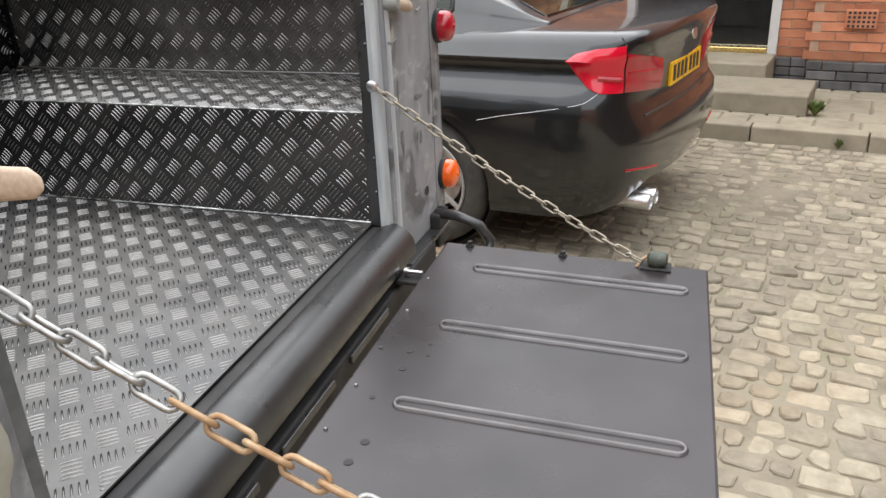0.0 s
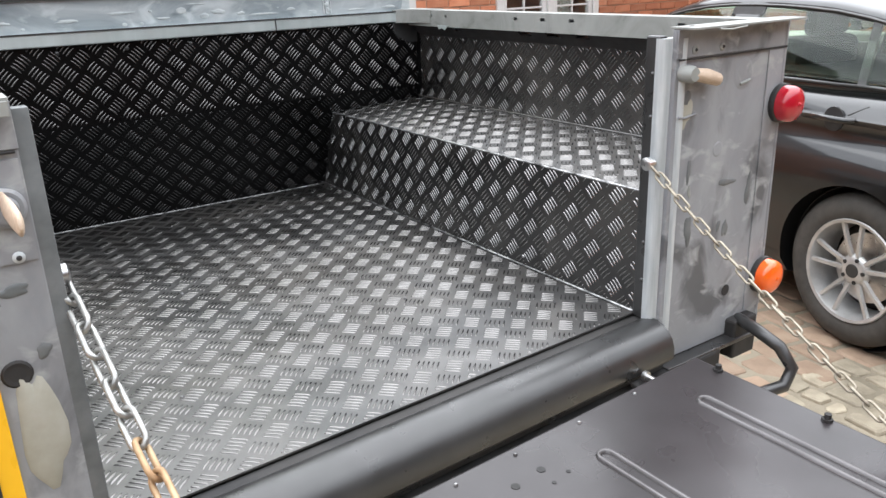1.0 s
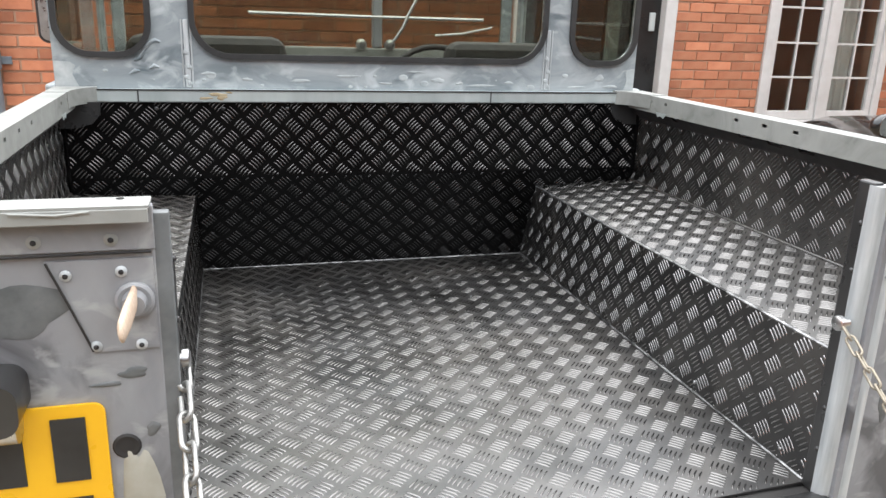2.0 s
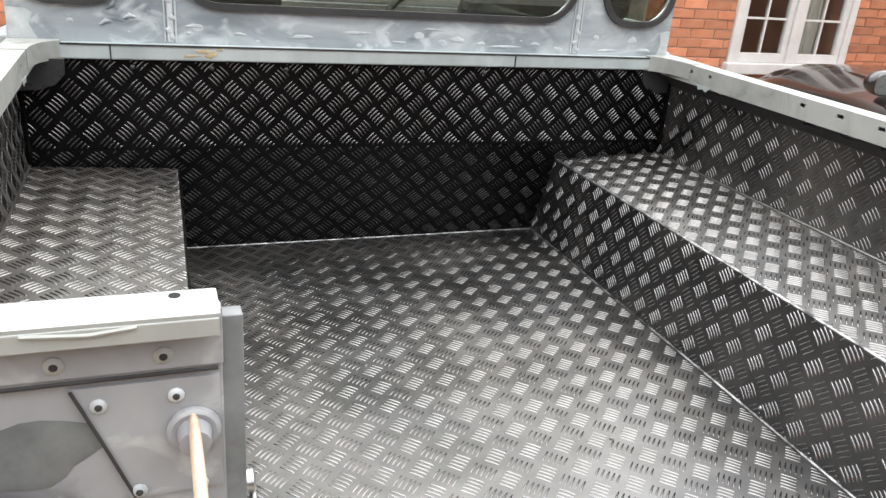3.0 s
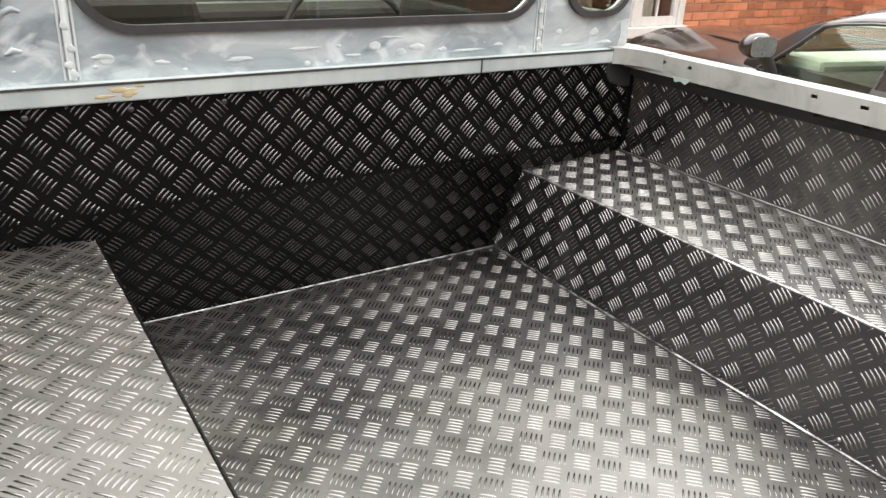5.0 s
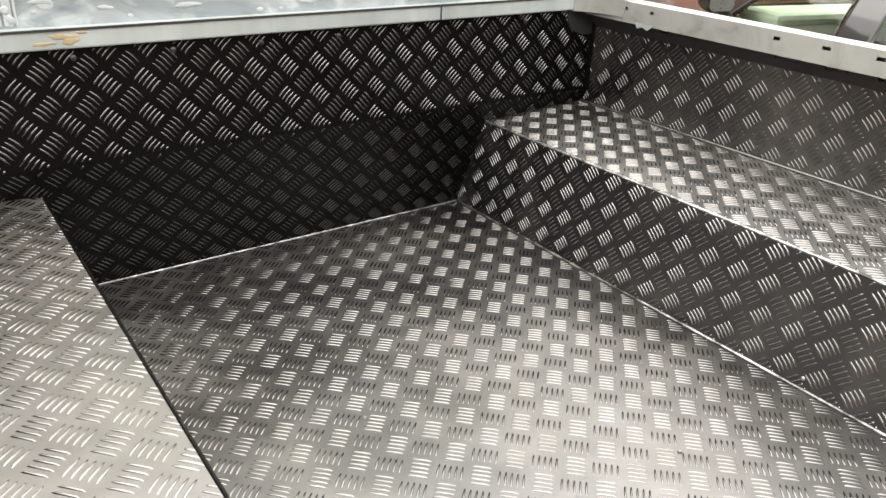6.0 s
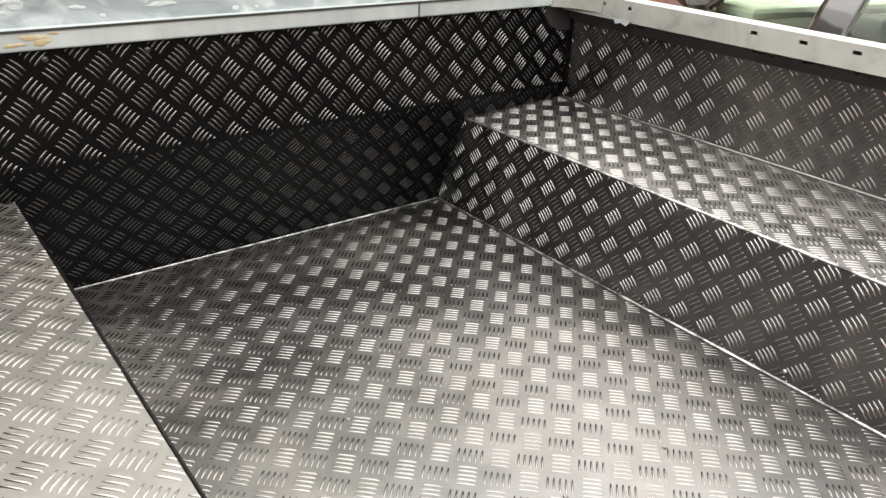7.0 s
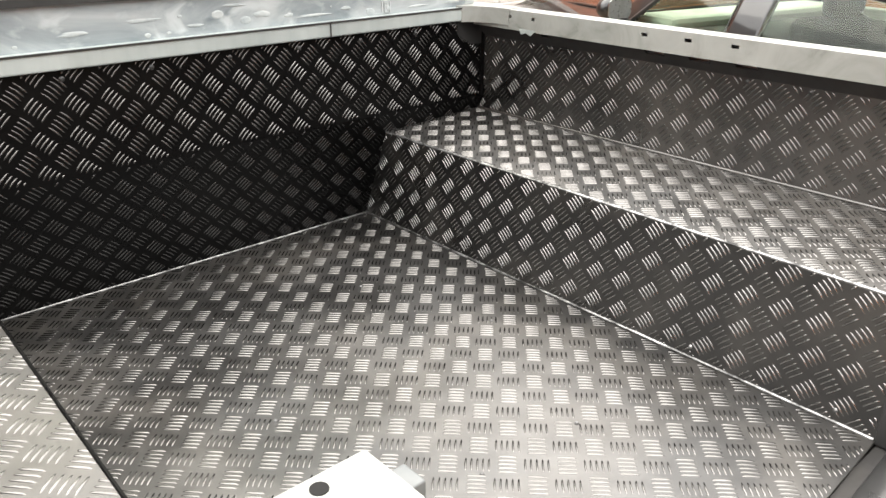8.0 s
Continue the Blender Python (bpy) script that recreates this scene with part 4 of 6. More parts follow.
def road_wheel(parent, at, side, r, width, rim_r, tyre_mat, rim_mat, spokes=0, name="wheel"):
    """A tyre with a tread edge, and a rim under it; at is the hub's outer face."""
    ax = Vector((side, 0, 0))
    o = Vector(at)
    bm = lathe(bmesh.new(), o, -ax, [(0.012, rim_r), (0.0, rim_r + 0.018), (-0.004, (rim_r + r) / 2), (0.008, r - 0.022), (0.026, r - 0.004), (0.05, r), (width - 0.05, r), (width - 0.02, r - 0.006), (width, r - 0.03), (width, rim_r)], 56, cap=False)
    w = part(name, bm, tyre_mat, parent, "dusty black tyre", "", 40)
    if spokes:
        bm = lathe(bmesh.new(), o, -ax, [(0.006, rim_r + 0.004), (0.0, rim_r), (0.004, rim_r - 0.012), (0.03, rim_r - 0.02), (0.14, rim_r - 0.03), (0.14, rim_r - 0.012), (0.03, rim_r + 0.002)], 48, cap=False)
        rim = part("rim", bm, rim_mat, w, "silver alloy rim", "", 40)
        for k in range(spokes):
            for d in (-1, 1):
                a = 2 * math.pi * (k + 0.15) / spokes
                e = Vector((0, math.cos(a), math.sin(a)))
                f = Vector((0, -math.sin(a), math.cos(a)))
                p0 = o - ax * 0.030 + e * 0.045 + f * (d * 0.012)
                p1 = o - ax * 0.012 + e * (rim_r - 0.014) + f * (d * 0.046)
                n = (p1 - p0).normalized()
                sd = n.cross(ax).normalized()
                bm = bmesh.new()
                rows = []
                for p, wd in ((p0, 0.013), (p0.lerp(p1, 0.5) + ax * 0.004, 0.0105), (p1, 0.012)):
                    rows.append([bm.verts.new(p + sd * wd - ax * 0.012), bm.verts.new(p + sd * wd * 0.6), bm.verts.new(p - sd * wd * 0.6), bm.verts.new(p - sd * wd - ax * 0.012)])
                for q0, q1 in zip(rows, rows[1:]):
                    for i in range(4):
                        bm.faces.new((q0[i], q0[(i + 1) % 4], q1[(i + 1) % 4], q1[i]))
                bm.faces.new(rows[0])
                bm.faces.new(rows[-1][::-1])
                part("spoke", bm, rim_mat, w)
        bm = lathe(bmesh.new(), o - ax * 0.045, ax, [(0, 0.07), (0.012, 0.066), (0.022, 0.05), (0.024, 0.034), (0.024, 0)], 28)
        part("hub", bm, rim_mat, w, "", "", 40)
        part("hub_cap", lathe(bmesh.new(), o - ax * 0.0205, ax, [(0, 0.03), (0.004, 0.028), (0.005, 0)], 20), M_INK, w, "dark round centre cap", "", 50)
        part("brake_disc", lathe(bmesh.new(), o - ax * 0.11, ax, [(0, 0.15), (0.012, 0.15), (0.012, 0)], 32), M_STEEL, w)
        part("wheel_well", lathe(bmesh.new(), o - ax * 0.16, ax, [(0, rim_r - 0.02), (0.004, 0)], 28), M_DARK, w)
        for k in range(5):
            a = 2 * math.pi * (k + 0.5) / 5
            p = o - ax * 0.026 + Vector((0, math.cos(a), math.sin(a))) * 0.05
            part("wheel_bolt", lathe(bmesh.new(), p, ax, [(0, 0.009), (0.006, 0.009), (0.006, 0)], 10), M_DARK, w)
    else:
        bm = lathe(bmesh.new(), o, -ax, [(0.03, 0), (0.03, 0.1), (0.05, rim_r - 0.03), (0.012, rim_r), (0.03, rim_r + 0.002), (0.06, rim_r)], 32)
        part("rim", bm, rim_mat, w, "painted steel rim", "", 40)
    return w


for s in (1, -1):
    for y in (0.52, 2.78):
        road_wheel(truck, (s * 0.76, y, G + 0.395), s, 0.395, 0.19, 0.21, M_TYRE, M_PRIMER)

# ---- the parked saloon ----
def car_paint():
    m, nt, b = nodes_of("dark_grey_metallic_paint")
    fac = noise_tex(nt, 3.0, 3.0)
    nt.links.new(ramp(nt, fac, [(0.3, (0.017, 0.018, 0.019)), (0.7, (0.026, 0.027, 0.028))]), b.inputs["Base Color"])
    b.inputs["Metallic"].default_value = 0.7
    b.inputs["Roughness"].default_value = 0.35
    b.inputs["Coat Weight"].default_value = 1.0
    b.inputs["Coat IOR"].default_value = 1.5
    b.inputs["Coat Roughness"].default_value = 0.055
    bump(nt, b, noise_tex(nt, 700.0, 2.0), 0.03, 0.0005)
    return m


M_PAINT = car_paint()
M_ALLOY = surface("silver_painted_alloy", [(0.3, (0.42, 0.42, 0.41)), (0.7, (0.56, 0.56, 0.55))], scale=14, rough=(0.28, 0.42), metal=0.55)
M_CREAM = surface("pale_cabin_trim", [(0.3, (0.36, 0.37, 0.335)), (0.7, (0.44, 0.45, 0.415))], scale=10, rough=(0.5, 0.7))
CX, CR = 3.405, -0.372          # centre line and rear end

CAR_SECTIONS = [  # distance from the rear, half width, bottom, crease, shoulder height, shoulder half width, deck height
    (0.035, 0.60, 0.34, 0.935, 1.015, 0.53, 1.045),
    (0.05, 0.69, 0.30, 0.937, 1.025, 0.61, 1.050),
    (0.08, 0.755, 0.27, 0.938, 1.030, 0.665, 1.055),
    (0.13, 0.81, 0.245, 0.940, 1.035, 0.715, 1.058),
    (0.22, 0.855, 0.225, 0.940, 1.040, 0.755, 1.060),
    (0.35, 0.88, 0.21, 0.940, 1.042, 0.78, 1.062),
    (0.55, 0.895, 0.20, 0.940, 1.040, 0.79, 1.066),
    (0.97, 0.905, 0.19, 0.938, 1.030, 0.80, 1.060),
    (1.80, 0.898, 0.18, 0.925, 1.010, 0.81, 1.050),
    (2.60, 0.898, 0.18, 0.920, 1.025, 0.81, 1.070),
    (3.00, 0.90, 0.18, 0.915, 1.045, 0.81, 1.12),
    (3.86, 0.90, 0.18, 0.895, 1.01, 0.79, 1.11),
    (4.25, 0.87, 0.20, 0.85, 0.92, 0.72, 1.06),
    (4.50, 0.78, 0.24, 0.74, 0.80, 0.60, 0.95),
    (4.61, 0.62, 0.30, 0.62, 0.68, 0.46, 0.80),
]
TAIL = [(0.20, 0.14), (0.28, 0.07), (0.36, 0.03), (0.45, 0.005), (0.56, 0.0), (0.615, 0.006), (0.65, 0.028), (0.672, 0.055), (0.72, 0.068), (0.80, 0.064), (0.88, 0.054),
        (0.94, 0.040), (0.985, 0.022), (1.03, 0.010), (1.08, 0.016)]      # how far the tail stands in, by height


def tail_in(y, z):
    return float(np.interp(z, [p[0] for p in TAIL], [p[1] for p in TAIL])) * max(0.0, 1 - y / 0.30) ** 1.3


def car_body():
    rows = np.array(CAR_SECTIONS)
    ys = np.unique(np.concatenate([np.linspace(0.035, 0.45, 22), np.linspace(0.45, 4.2, 50), np.linspace(4.2, 4.61, 10)]))
    cols = [np.interp(ys, rows[:, 0], rows[:, k]) for k in range(1, 7)]
    for k in range(6):      # ease the kinks between the sections
        for _ in range(3):
            c = cols[k].copy()
            c[1:-1] = 0.25 * cols[k][:-2] + 0.5 * cols[k][1:-1] + 0.25 * cols[k][2:]
            cols[k] = c
    bm = bmesh.new()
    rings = []
    for y, hw, zb, zc, zs, hs, zd in zip(ys, *cols):
        mid = zb + (zc - zb) * 0.42
        half = [(0.0, zb), (hw - 0.16, zb), (hw - 0.055, zb + 0.025), (hw - 0.02, zb + 0.09), (hw - 0.006, mid - 0.08), (hw, mid + 0.04), (hw - 0.001, zc - 0.25), (hw - 0.008, zc - 0.195), (hw - 0.026, zc - 0.155),
                (hw - 0.053, zc - 0.115), (hw - 0.074, zc - 0.08), (hw - 0.081, zc - 0.05), (hw - 0.072, zc - 0.025), (hw - 0.034, zc - 0.004), (hw - 0.032, zc + 0.003), (hw - 0.042, zc + 0.016),
                (hs + 0.045, zc + (zs - zc) * 0.55), (hs + 0.015, zs - 0.012), (hs - 0.02, zs), (hs - 0.12, zs + (zd - zs) * 0.42), (hs * 0.55, zs + (zd - zs) * 0.86), (0.0, zd)]
        pts = half + [(-x, z) for x, z in half[-2:0:-1]]
        rings.append([bm.verts.new((CX - x, CR + y + tail_in(y, z), G + z)) for x, z in pts])
    for a, b in zip(rings, rings[1:]):
        n = len(a)
        for i in range(n):
            bm.faces.new((a[i], a[(i + 1) % n], b[(i + 1) % n], b[i]))
    # the tail: rows across, bowed towards the middle
    first, n, last = rings[0], len(rings[0]), len(rings[0]) // 2
    across = []
    for i in range(1, last):
        p, q = first[i], first[n - i]
        row = [p]
        for k in np.linspace(-1, 1, 15)[1:-1]:
            row.append(bm.verts.new((CX + (q.co.x - CX) * k, p.co.y - 0.035 * (1 - k * k), p.co.z)))
        across.append(row + [q])
    for a, b in zip(across, across[1:]):
        for k in range(len(a) - 1):
            bm.faces.new((a[k], b[k], b[k + 1], a[k + 1]))
    for apex, row in ((first[0], across[0]), (first[last], across[-1])):
        for k in range(len(row) - 1):
            bm.faces.new((apex, row[k], row[k + 1]))
    bm.faces.new(rings[-1])
    bmesh.ops.recalc_face_normals(bm, faces=bm.faces)
    return bm


def cut(bm, cutters):
    """The solid bm with the solids in cutters taken away."""
    me = bpy.data.meshes.new("solid")
    bm.to_mesh(me)
    bm.free()
    ob = new("solid", me)
    others = []
    for c in cutters:
        cm = bpy.data.meshes.new("cutter")
        bmesh.ops.recalc_face_normals(c, faces=c.faces)
        c.to_mesh(cm)
        c.free()
        co = new("cutter", cm)
        others.append(co)
        mod = ob.modifiers.new("cut", 'BOOLEAN')
        mod.operation, mod.solver, mod.object = 'DIFFERENCE', 'EXACT', co
    bpy.context.view_layer.update()
    res = bpy.data.meshes.new_from_object(ob.evaluated_get(bpy.context.evaluated_depsgraph_get()))
    for o in [ob] + others:
        bpy.data.objects.remove(o)
    out = bmesh.new()
    out.from_mesh(res)
    return out


car = thing("saloon_car", (CX, CR + 2.3, G), "dark grey metallic saloon car parked on the cobbles", "car")
R_AX, F_AX = CR + 1.045, CR + 1.045 + 2.81
cutters = []
for y in (R_AX, F_AX):
    for s in (1, -1):
        cutters.append(lathe(bmesh.new(), (CX + s * 0.62, y, G + 0.325), (s, 0, 0), [(0, 0), (0, 0.355), (0.4, 0.362), (0.4, 0)], 40))
body = part("body", cut(car_body(), cutters), M_PAINT, car, "dark grey metallic body shell", "", 38)
bpy.context.view_layer.update()
SKIN = body.evaluated_get(bpy.context.evaluated_depsgraph_get())
for s in (1, -1):
    for y in (R_AX, F_AX):
        road_wheel(car, (CX + s * 0.872, y, G + 0.324), s, 0.324, 0.225, 0.218, M_TYRE, M_ALLOY, 5)
        part("arch_liner", lathe(bmesh.new(), (CX + s * 0.625, y, G + 0.325), (s, 0, 0), [(0, 0), (0, 0.352), (0.19, 0.352), (0.19, 0.349), (0.004, 0.349), (0.004, 0)], 40), M_DARK, car)


def strip_between(bm, low, high, thick, n_out):
    """A thin curved sheet between two rows of points."""
    a = [bm.verts.new(p) for p in low]
    b = [bm.verts.new(p) for p in high]
    c = [bm.verts.new(Vector(p) - Vector(n_out) * thick) for p in low]
    d = [bm.verts.new(Vector(p) - Vector(n_out) * thick) for p in high]
    for i in range(len(a) - 1):
        bm.faces.new((a[i], a[i + 1], b[i + 1], b[i]))
        bm.faces.new((c[i], d[i], d[i + 1], c[i + 1]))
        bm.faces.new((a[i], c[i], c[i + 1], a[i + 1]))
        bm.faces.new((b[i], b[i + 1], d[i + 1], d[i]))
    bm.faces.new((a[0], b[0], d[0], c[0]))
    bm.faces.new((a[-1], c[-1], d[-1], b[-1]))
    return bm


def round_tail(angle, z, out=0.004, s=-1):
    """A point on the skin of the tail, at an angle from straight behind and a height, a little proud of it."""
    d = Vector((s * math.sin(radians(angle)), -math.cos(radians(angle)), 0))
    axis = Vector((0, 0.62 - 2.3, z))
    hit, p, n, i = SKIN.ray_cast(axis + d * 2.0, -d)
    return (p if hit else axis + d * 0.6) + d * out + Vector((CX, CR + 2.3, G))


def on_flank(s, y, z, out=0.002):
    """A point on the side skin of the car, a little proud of it."""
    hit, p, n, i = SKIN.ray_cast(Vector((s * 2.0, y - 2.3, z)), Vector((-s, 0, 0)))
    return (p if hit else Vector((s * 0.88, y - 2.3, z))) + Vector((s * out, 0, 0)) + Vector((CX, CR + 2.3, G))


# the cabin: belt height, belt half width and roof height by distance from the rear
BELT = [(0.50, 1.056), (0.58, 1.058), (0.9, 1.05), (1.3, 1.035), (1.95, 1.018), (2.6, 1.012), (2.92, 1.04)]
BELT_W = [(0.50, 0.62), (0.58, 0.66), (0.75, 0.735), (0.95, 0.78), (1.3, 0.80), (2.7, 0.80), (2.92, 0.78)]
ROOF = [(0.50, 1.05), (0.72, 1.165), (0.94, 1.285), (1.2, 1.385), (1.5, 1.44), (1.85, 1.46), (2.15, 1.455), (2.4, 1.425), (2.65, 1.345), (2.82, 1.20), (2.92, 1.075)]


FLARE = [(0.58, 0.7), (0.7, 1.0), (0.88, 1.0), (1.04, 0.0)]      # how far the foot of the rear pillar runs out into the wing


def on(line, y):
    return float(np.interp(y, [p[0] for p in line], [p[1] for p in line]))


def eased(line, y):
    return sum(on(line, y + d) * w for d, w in ((-0.1, 1), (-0.05, 2), (0, 3), (0.05, 2), (0.1, 1))) / 9


def cabin(y, t):
    """Half width and height of the cabin's skin, t from the belt (0) over the roof's edge to the middle (1)."""
    zb, zr, hb = on(BELT, y), max(eased(ROOF, y), on(BELT, y) + 0.004), on(BELT_W, y)
    h = zr - zb
    xe, ze = hb - 0.40 * h - 0.01, zb + 0.80 * h
    if t < 0.45:
        k = t / 0.45
        flare = on(FLARE, y) * max(0.0, 1 - k / 0.4) ** 2
        return hb + (xe - hb) * k + 0.012 * math.sin(math.pi * k) + 0.085 * flare, zb + (ze - zb) * k - 0.08 * flare
    k = (t - 0.45) / 0.55
    xm, zm = xe - 0.07, zb + 0.97 * h
    return (1 - k) ** 2 * xe + 2 * k * (1 - k) * xm, (1 - k) ** 2 * ze + 2 * k * (1 - k) * zm + k * k * zr


def side_point(s, y, t, out=0.0):
    x, z = cabin(y, t)
    return Vector((CX + s * (x + out), CR + y, G + z))


REAR_EDGE = [(0.03, 1.03), (0.08, 0.975), (0.18, 0.925), (0.28, 0.935), (0.36, 1.01), (0.42, 1.15)]
FRONT_EDGE = [(0.03, 2.80), (0.42, 2.55)]


def pane_of(s, y, t):
    """Which pane a place on the cabin's skin belongs to, or the shell."""
    x, z = cabin(y, t)
    if 0.03 < t < 0.42:
        if on(REAR_EDGE, t) < y < 1.90:
            return "rear_door_glass", s
        if 2.08 < y < on(FRONT_EDGE, t):
            return "front_door_glass", s
    if 0.55 < y < 1.28 and x < 0.555 - 0.10 * (y - 0.55) and t > 0.30:
        return "rear_screen", 0
    if 2.42 < y < 2.89 and x < on(BELT_W, y) - 0.10 - 0.25 * (2.88 - y) and t > 0.30:
        return "windscreen", 0
    return "shell", 0


panes = {}
ys, ts = np.linspace(0.50, 2.92, 163), np.linspace(0, 1, 51)
for s in (1, -1):
    for ya, yb in zip(ys, ys[1:]):
        for ta, tb in zip(ts, ts[1:]):
            panes.setdefault(pane_of(s, (ya + yb) / 2, (ta + tb) / 2), []).append([side_point(s, y, t) for y, t in ((ya, ta), (yb, ta), (yb, tb), (ya, tb))])
for (nm, s), quads in panes.items():
    bm = bmesh.new()
    for q in quads:
        bm.faces.new([bm.verts.new(p) for p in q])
    bmesh.ops.remove_doubles(bm, verts=bm.verts, dist=0.0004)
    if nm == "shell":
        shell = part("cabin_shell", bm, M_PAINT, car, "dark grey roof and pillars", "", 40)
        thick = shell.modifiers.new("thickness", 'SOLIDIFY')
        thick.thickness, thick.offset = 0.02, -1
    else:
        g = part(nm, bm, M_TINT, car, "tinted glass screen" if s == 0 else "tinted side glass", "", 60)
        thick = g.modifiers.new("thickness", 'SOLIDIFY')
        thick.thickness, thick.offset = 0.004, -1
        g.visible_shadow = False

for s in (1, -1):
    part("window_trim", tubed([side_point(s, y, 0.03, 0.003) for y in np.linspace(1.03, 2.80, 14)], 0.008, 6), M_INK, car, "", "", 60)
    line = [(y, t) for t, y in REAR_EDGE] + [(y, 0.42) for y in np.linspace(1.3, 2.45, 8)] + [(2.55, 0.42), (2.62, 0.31), (2.72, 0.16), (2.80, 0.03)]
    part("window_trim", tubed([side_point(s, y, t, 0.0) for y, t in line], [0.009] * 14 + [0.013] * 4, 6), M_INK, car, "", "", 60)
    part("door_divider", strip_between(bmesh.new(), [side_point(s, y, 0.03, 0.003) for y in (1.16, 1.18, 1.20)], [side_point(s, y, 0.42, 0.003) for y in (1.23, 1.25, 1.27)], 0.012, (s, 0, 0)), M_INK, car)
    part("centre_pillar", strip_between(bmesh.new(), [side_point(s, y, 0.03, 0.004) for y in (1.89, 1.99, 2.10)], [side_point(s, y, 0.42, 0.004) for y in (1.89, 1.99, 2.10)], 0.012, (s, 0, 0)), M_INK, car, "black centre pillar")
    edge = [(y, next((t for t in np.linspace(0.30, 1, 200) if cabin(y, t)[0] < 0.555 - 0.10 * (y - 0.55)), 0.3)) for y in np.linspace(0.56, 1.28, 12)]
    part("screen_trim", tubed([side_point(s, y, t, 0.0) + Vector((0, 0, 0.002)) for y, t in edge], 0.004, 6), M_INK, car, "", "", 60)
    # door seams and handles
    for line in (((1.02, 1.035), (1.09, 0.99), (1.16, 0.952)), ((1.98, 1.0), (1.98, 0.93), (1.98, 0.75), (1.98, 0.5), (2.0, 0.3)), ((2.95, 0.98), (2.97, 0.85), (2.98, 0.6), (2.95, 0.35))):
        part("door_seam", tubed([on_flank(s, y, z, 0.0) for y, z in line], 0.0035, 5), M_INK, car)
    for y in (1.22, 2.2):
        h = part("door_handle", tubed([on_flank(s, y - 0.1, 0.935, 0.0), on_flank(s, y - 0.08, 0.937, 0.03), on_flank(s, y + 0.08, 0.934, 0.03), on_flank(s, y + 0.1, 0.93, 0.0)], 0.013, 8), M_PAINT, car, "", "", 60)
        part("handle_recess", lathe(bmesh.new(), on_flank(s, y, 0.93, -0.006), (s, 0, 0), [(0, 0.05), (0.008, 0.05), (0.008, 0)], 18), M_INK, h)
    # mirror on its stalk
    mz = G + 1.178
    bm = bmesh.new()
    bmesh.ops.create_uvsphere(bm, u_segments=18, v_segments=12, radius=1.0)
    for v in bm.verts:
        v.co = Vector((CX + s * (0.93 + 0.1 * v.co.x * s), CR + 2.67 + 0.07 * v.co.y * (1.25 if v.co.y > 0 else 0.55), mz + 0.062 * v.co.z))
    mirror = part("door_mirror", bm, M_PAINT, car, "dark door mirror with a bright cap", "", 60)
    part("mirror_glass", prism(bmesh.new(), rounded(0.15, 0.095, 0.03, 5, CX + s * 0.93 - 0.075, mz - 0.048), (1, 0, 0), (0, 0, 1), (0, CR + 2.633, 0), 0.004), M_STEEL, mirror)
    part("mirror_stalk", tubed([(CX + s * 0.79, CR + 2.69, G + 1.03), (CX + s * 0.835, CR + 2.69, mz - 0.085), (CX + s * 0.89, CR + 2.68, mz - 0.03)], 0.032, 8), M_INK, mirror, "", "", 60)
    # tail lamps wrapped round the corner, and their inner halves on the boot lid
    for nm, top, low in (("tail_lamp", [(71, 0.938), (68.3, 0.966), (63, 0.984), (55.2, 0.991)], [(71, 0.930), (68.2, 0.872), (65.3, 0.826), (62.5, 0.803), (55.2, 0.794)]),
                         ("lid_lamp", [(54.6, 0.958), (47.4, 0.932), (41, 0.91), (34, 0.888)], [(54.6, 0.794), (47.4, 0.778), (41, 0.765), (34, 0.752)])):
        bm = bmesh.new()
        rows = []
        for a in np.linspace(top[0][0], top[-1][0], 19):
            hi, lo = (float(np.interp(-a, [-p[0] for p in line], [p[1] for p in line])) for line in (top, low))
            rows.append([bm.verts.new(round_tail(a, lo + (hi - lo) * f, 0.006 + 0.012 * math.sin(math.pi * f) ** 0.5, s)) for f in (0.0, 0.12, 0.3, 0.5, 0.7, 0.88, 1.0)])
        for a, b in zip(rows, rows[1:]):
            for i in range(6):
                bm.faces.new((a[i], a[i + 1], b[i + 1], b[i]))
        rim = [e for e in bm.edges if e.is_boundary]
        for v in [g for g in bmesh.ops.extrude_edge_only(bm, edges=rim)["geom"] if isinstance(g, bmesh.types.BMVert)]:
            v.co = Vector((CX + (v.co.x - CX) * 0.95, v.co.y + 0.03, v.co.z))
        lamp = part(nm, bm, M_RED if nm == "tail_lamp" else M_STOP, car, "bright red wraparound tail lamp" if nm == "tail_lamp" else "deep red inner tail lamp", "", 50)
        lo_a, hi_a = (56, 62.5) if nm == "tail_lamp" else (38, 53.5)
        f = 0.36 if nm == "tail_lamp" else 0.52
        band = [round_tail(a, 0.795 + (a - 38) * 0.0016 + f * 0.16 - 0.03, 0.017, s) for a in np.linspace(lo_a, hi_a, 12)]
        part("dark_band", tubed(band, 0.014 if nm == "tail_lamp" else 0.006, 8), M_STOP, lamp, "dark inner band")
    # bumper seam, lid shut line, lower reflector
    part("bumper_seam", tubed([round_tail(a, z, 0.001, s) for a, z in ((62.5, 0.80), (64, 0.785), (66, 0.766), (68.5, 0.755), (74, 0.738), (81, 0.718), (90, 0.692), (97, 0.665))], 0.001, 5), M_STEEL, car)
    part("lid_seam", tubed([round_tail(a, z, 0.0, s) for a, z in ((54.9, 0.79), (54.9, 0.90), (55.0, 0.99), (56.0, 1.02), (57.5, 1.04))], 0.0035, 5), M_INK, car)
    part("rear_reflector", tubed([round_tail(a, z, -0.003, s) for a, z in ((54.5, 0.462), (50, 0.45), (44, 0.432), (38, 0.415))], 0.008, 8), M_STOP, car, "narrow red rear reflector", "", 60)
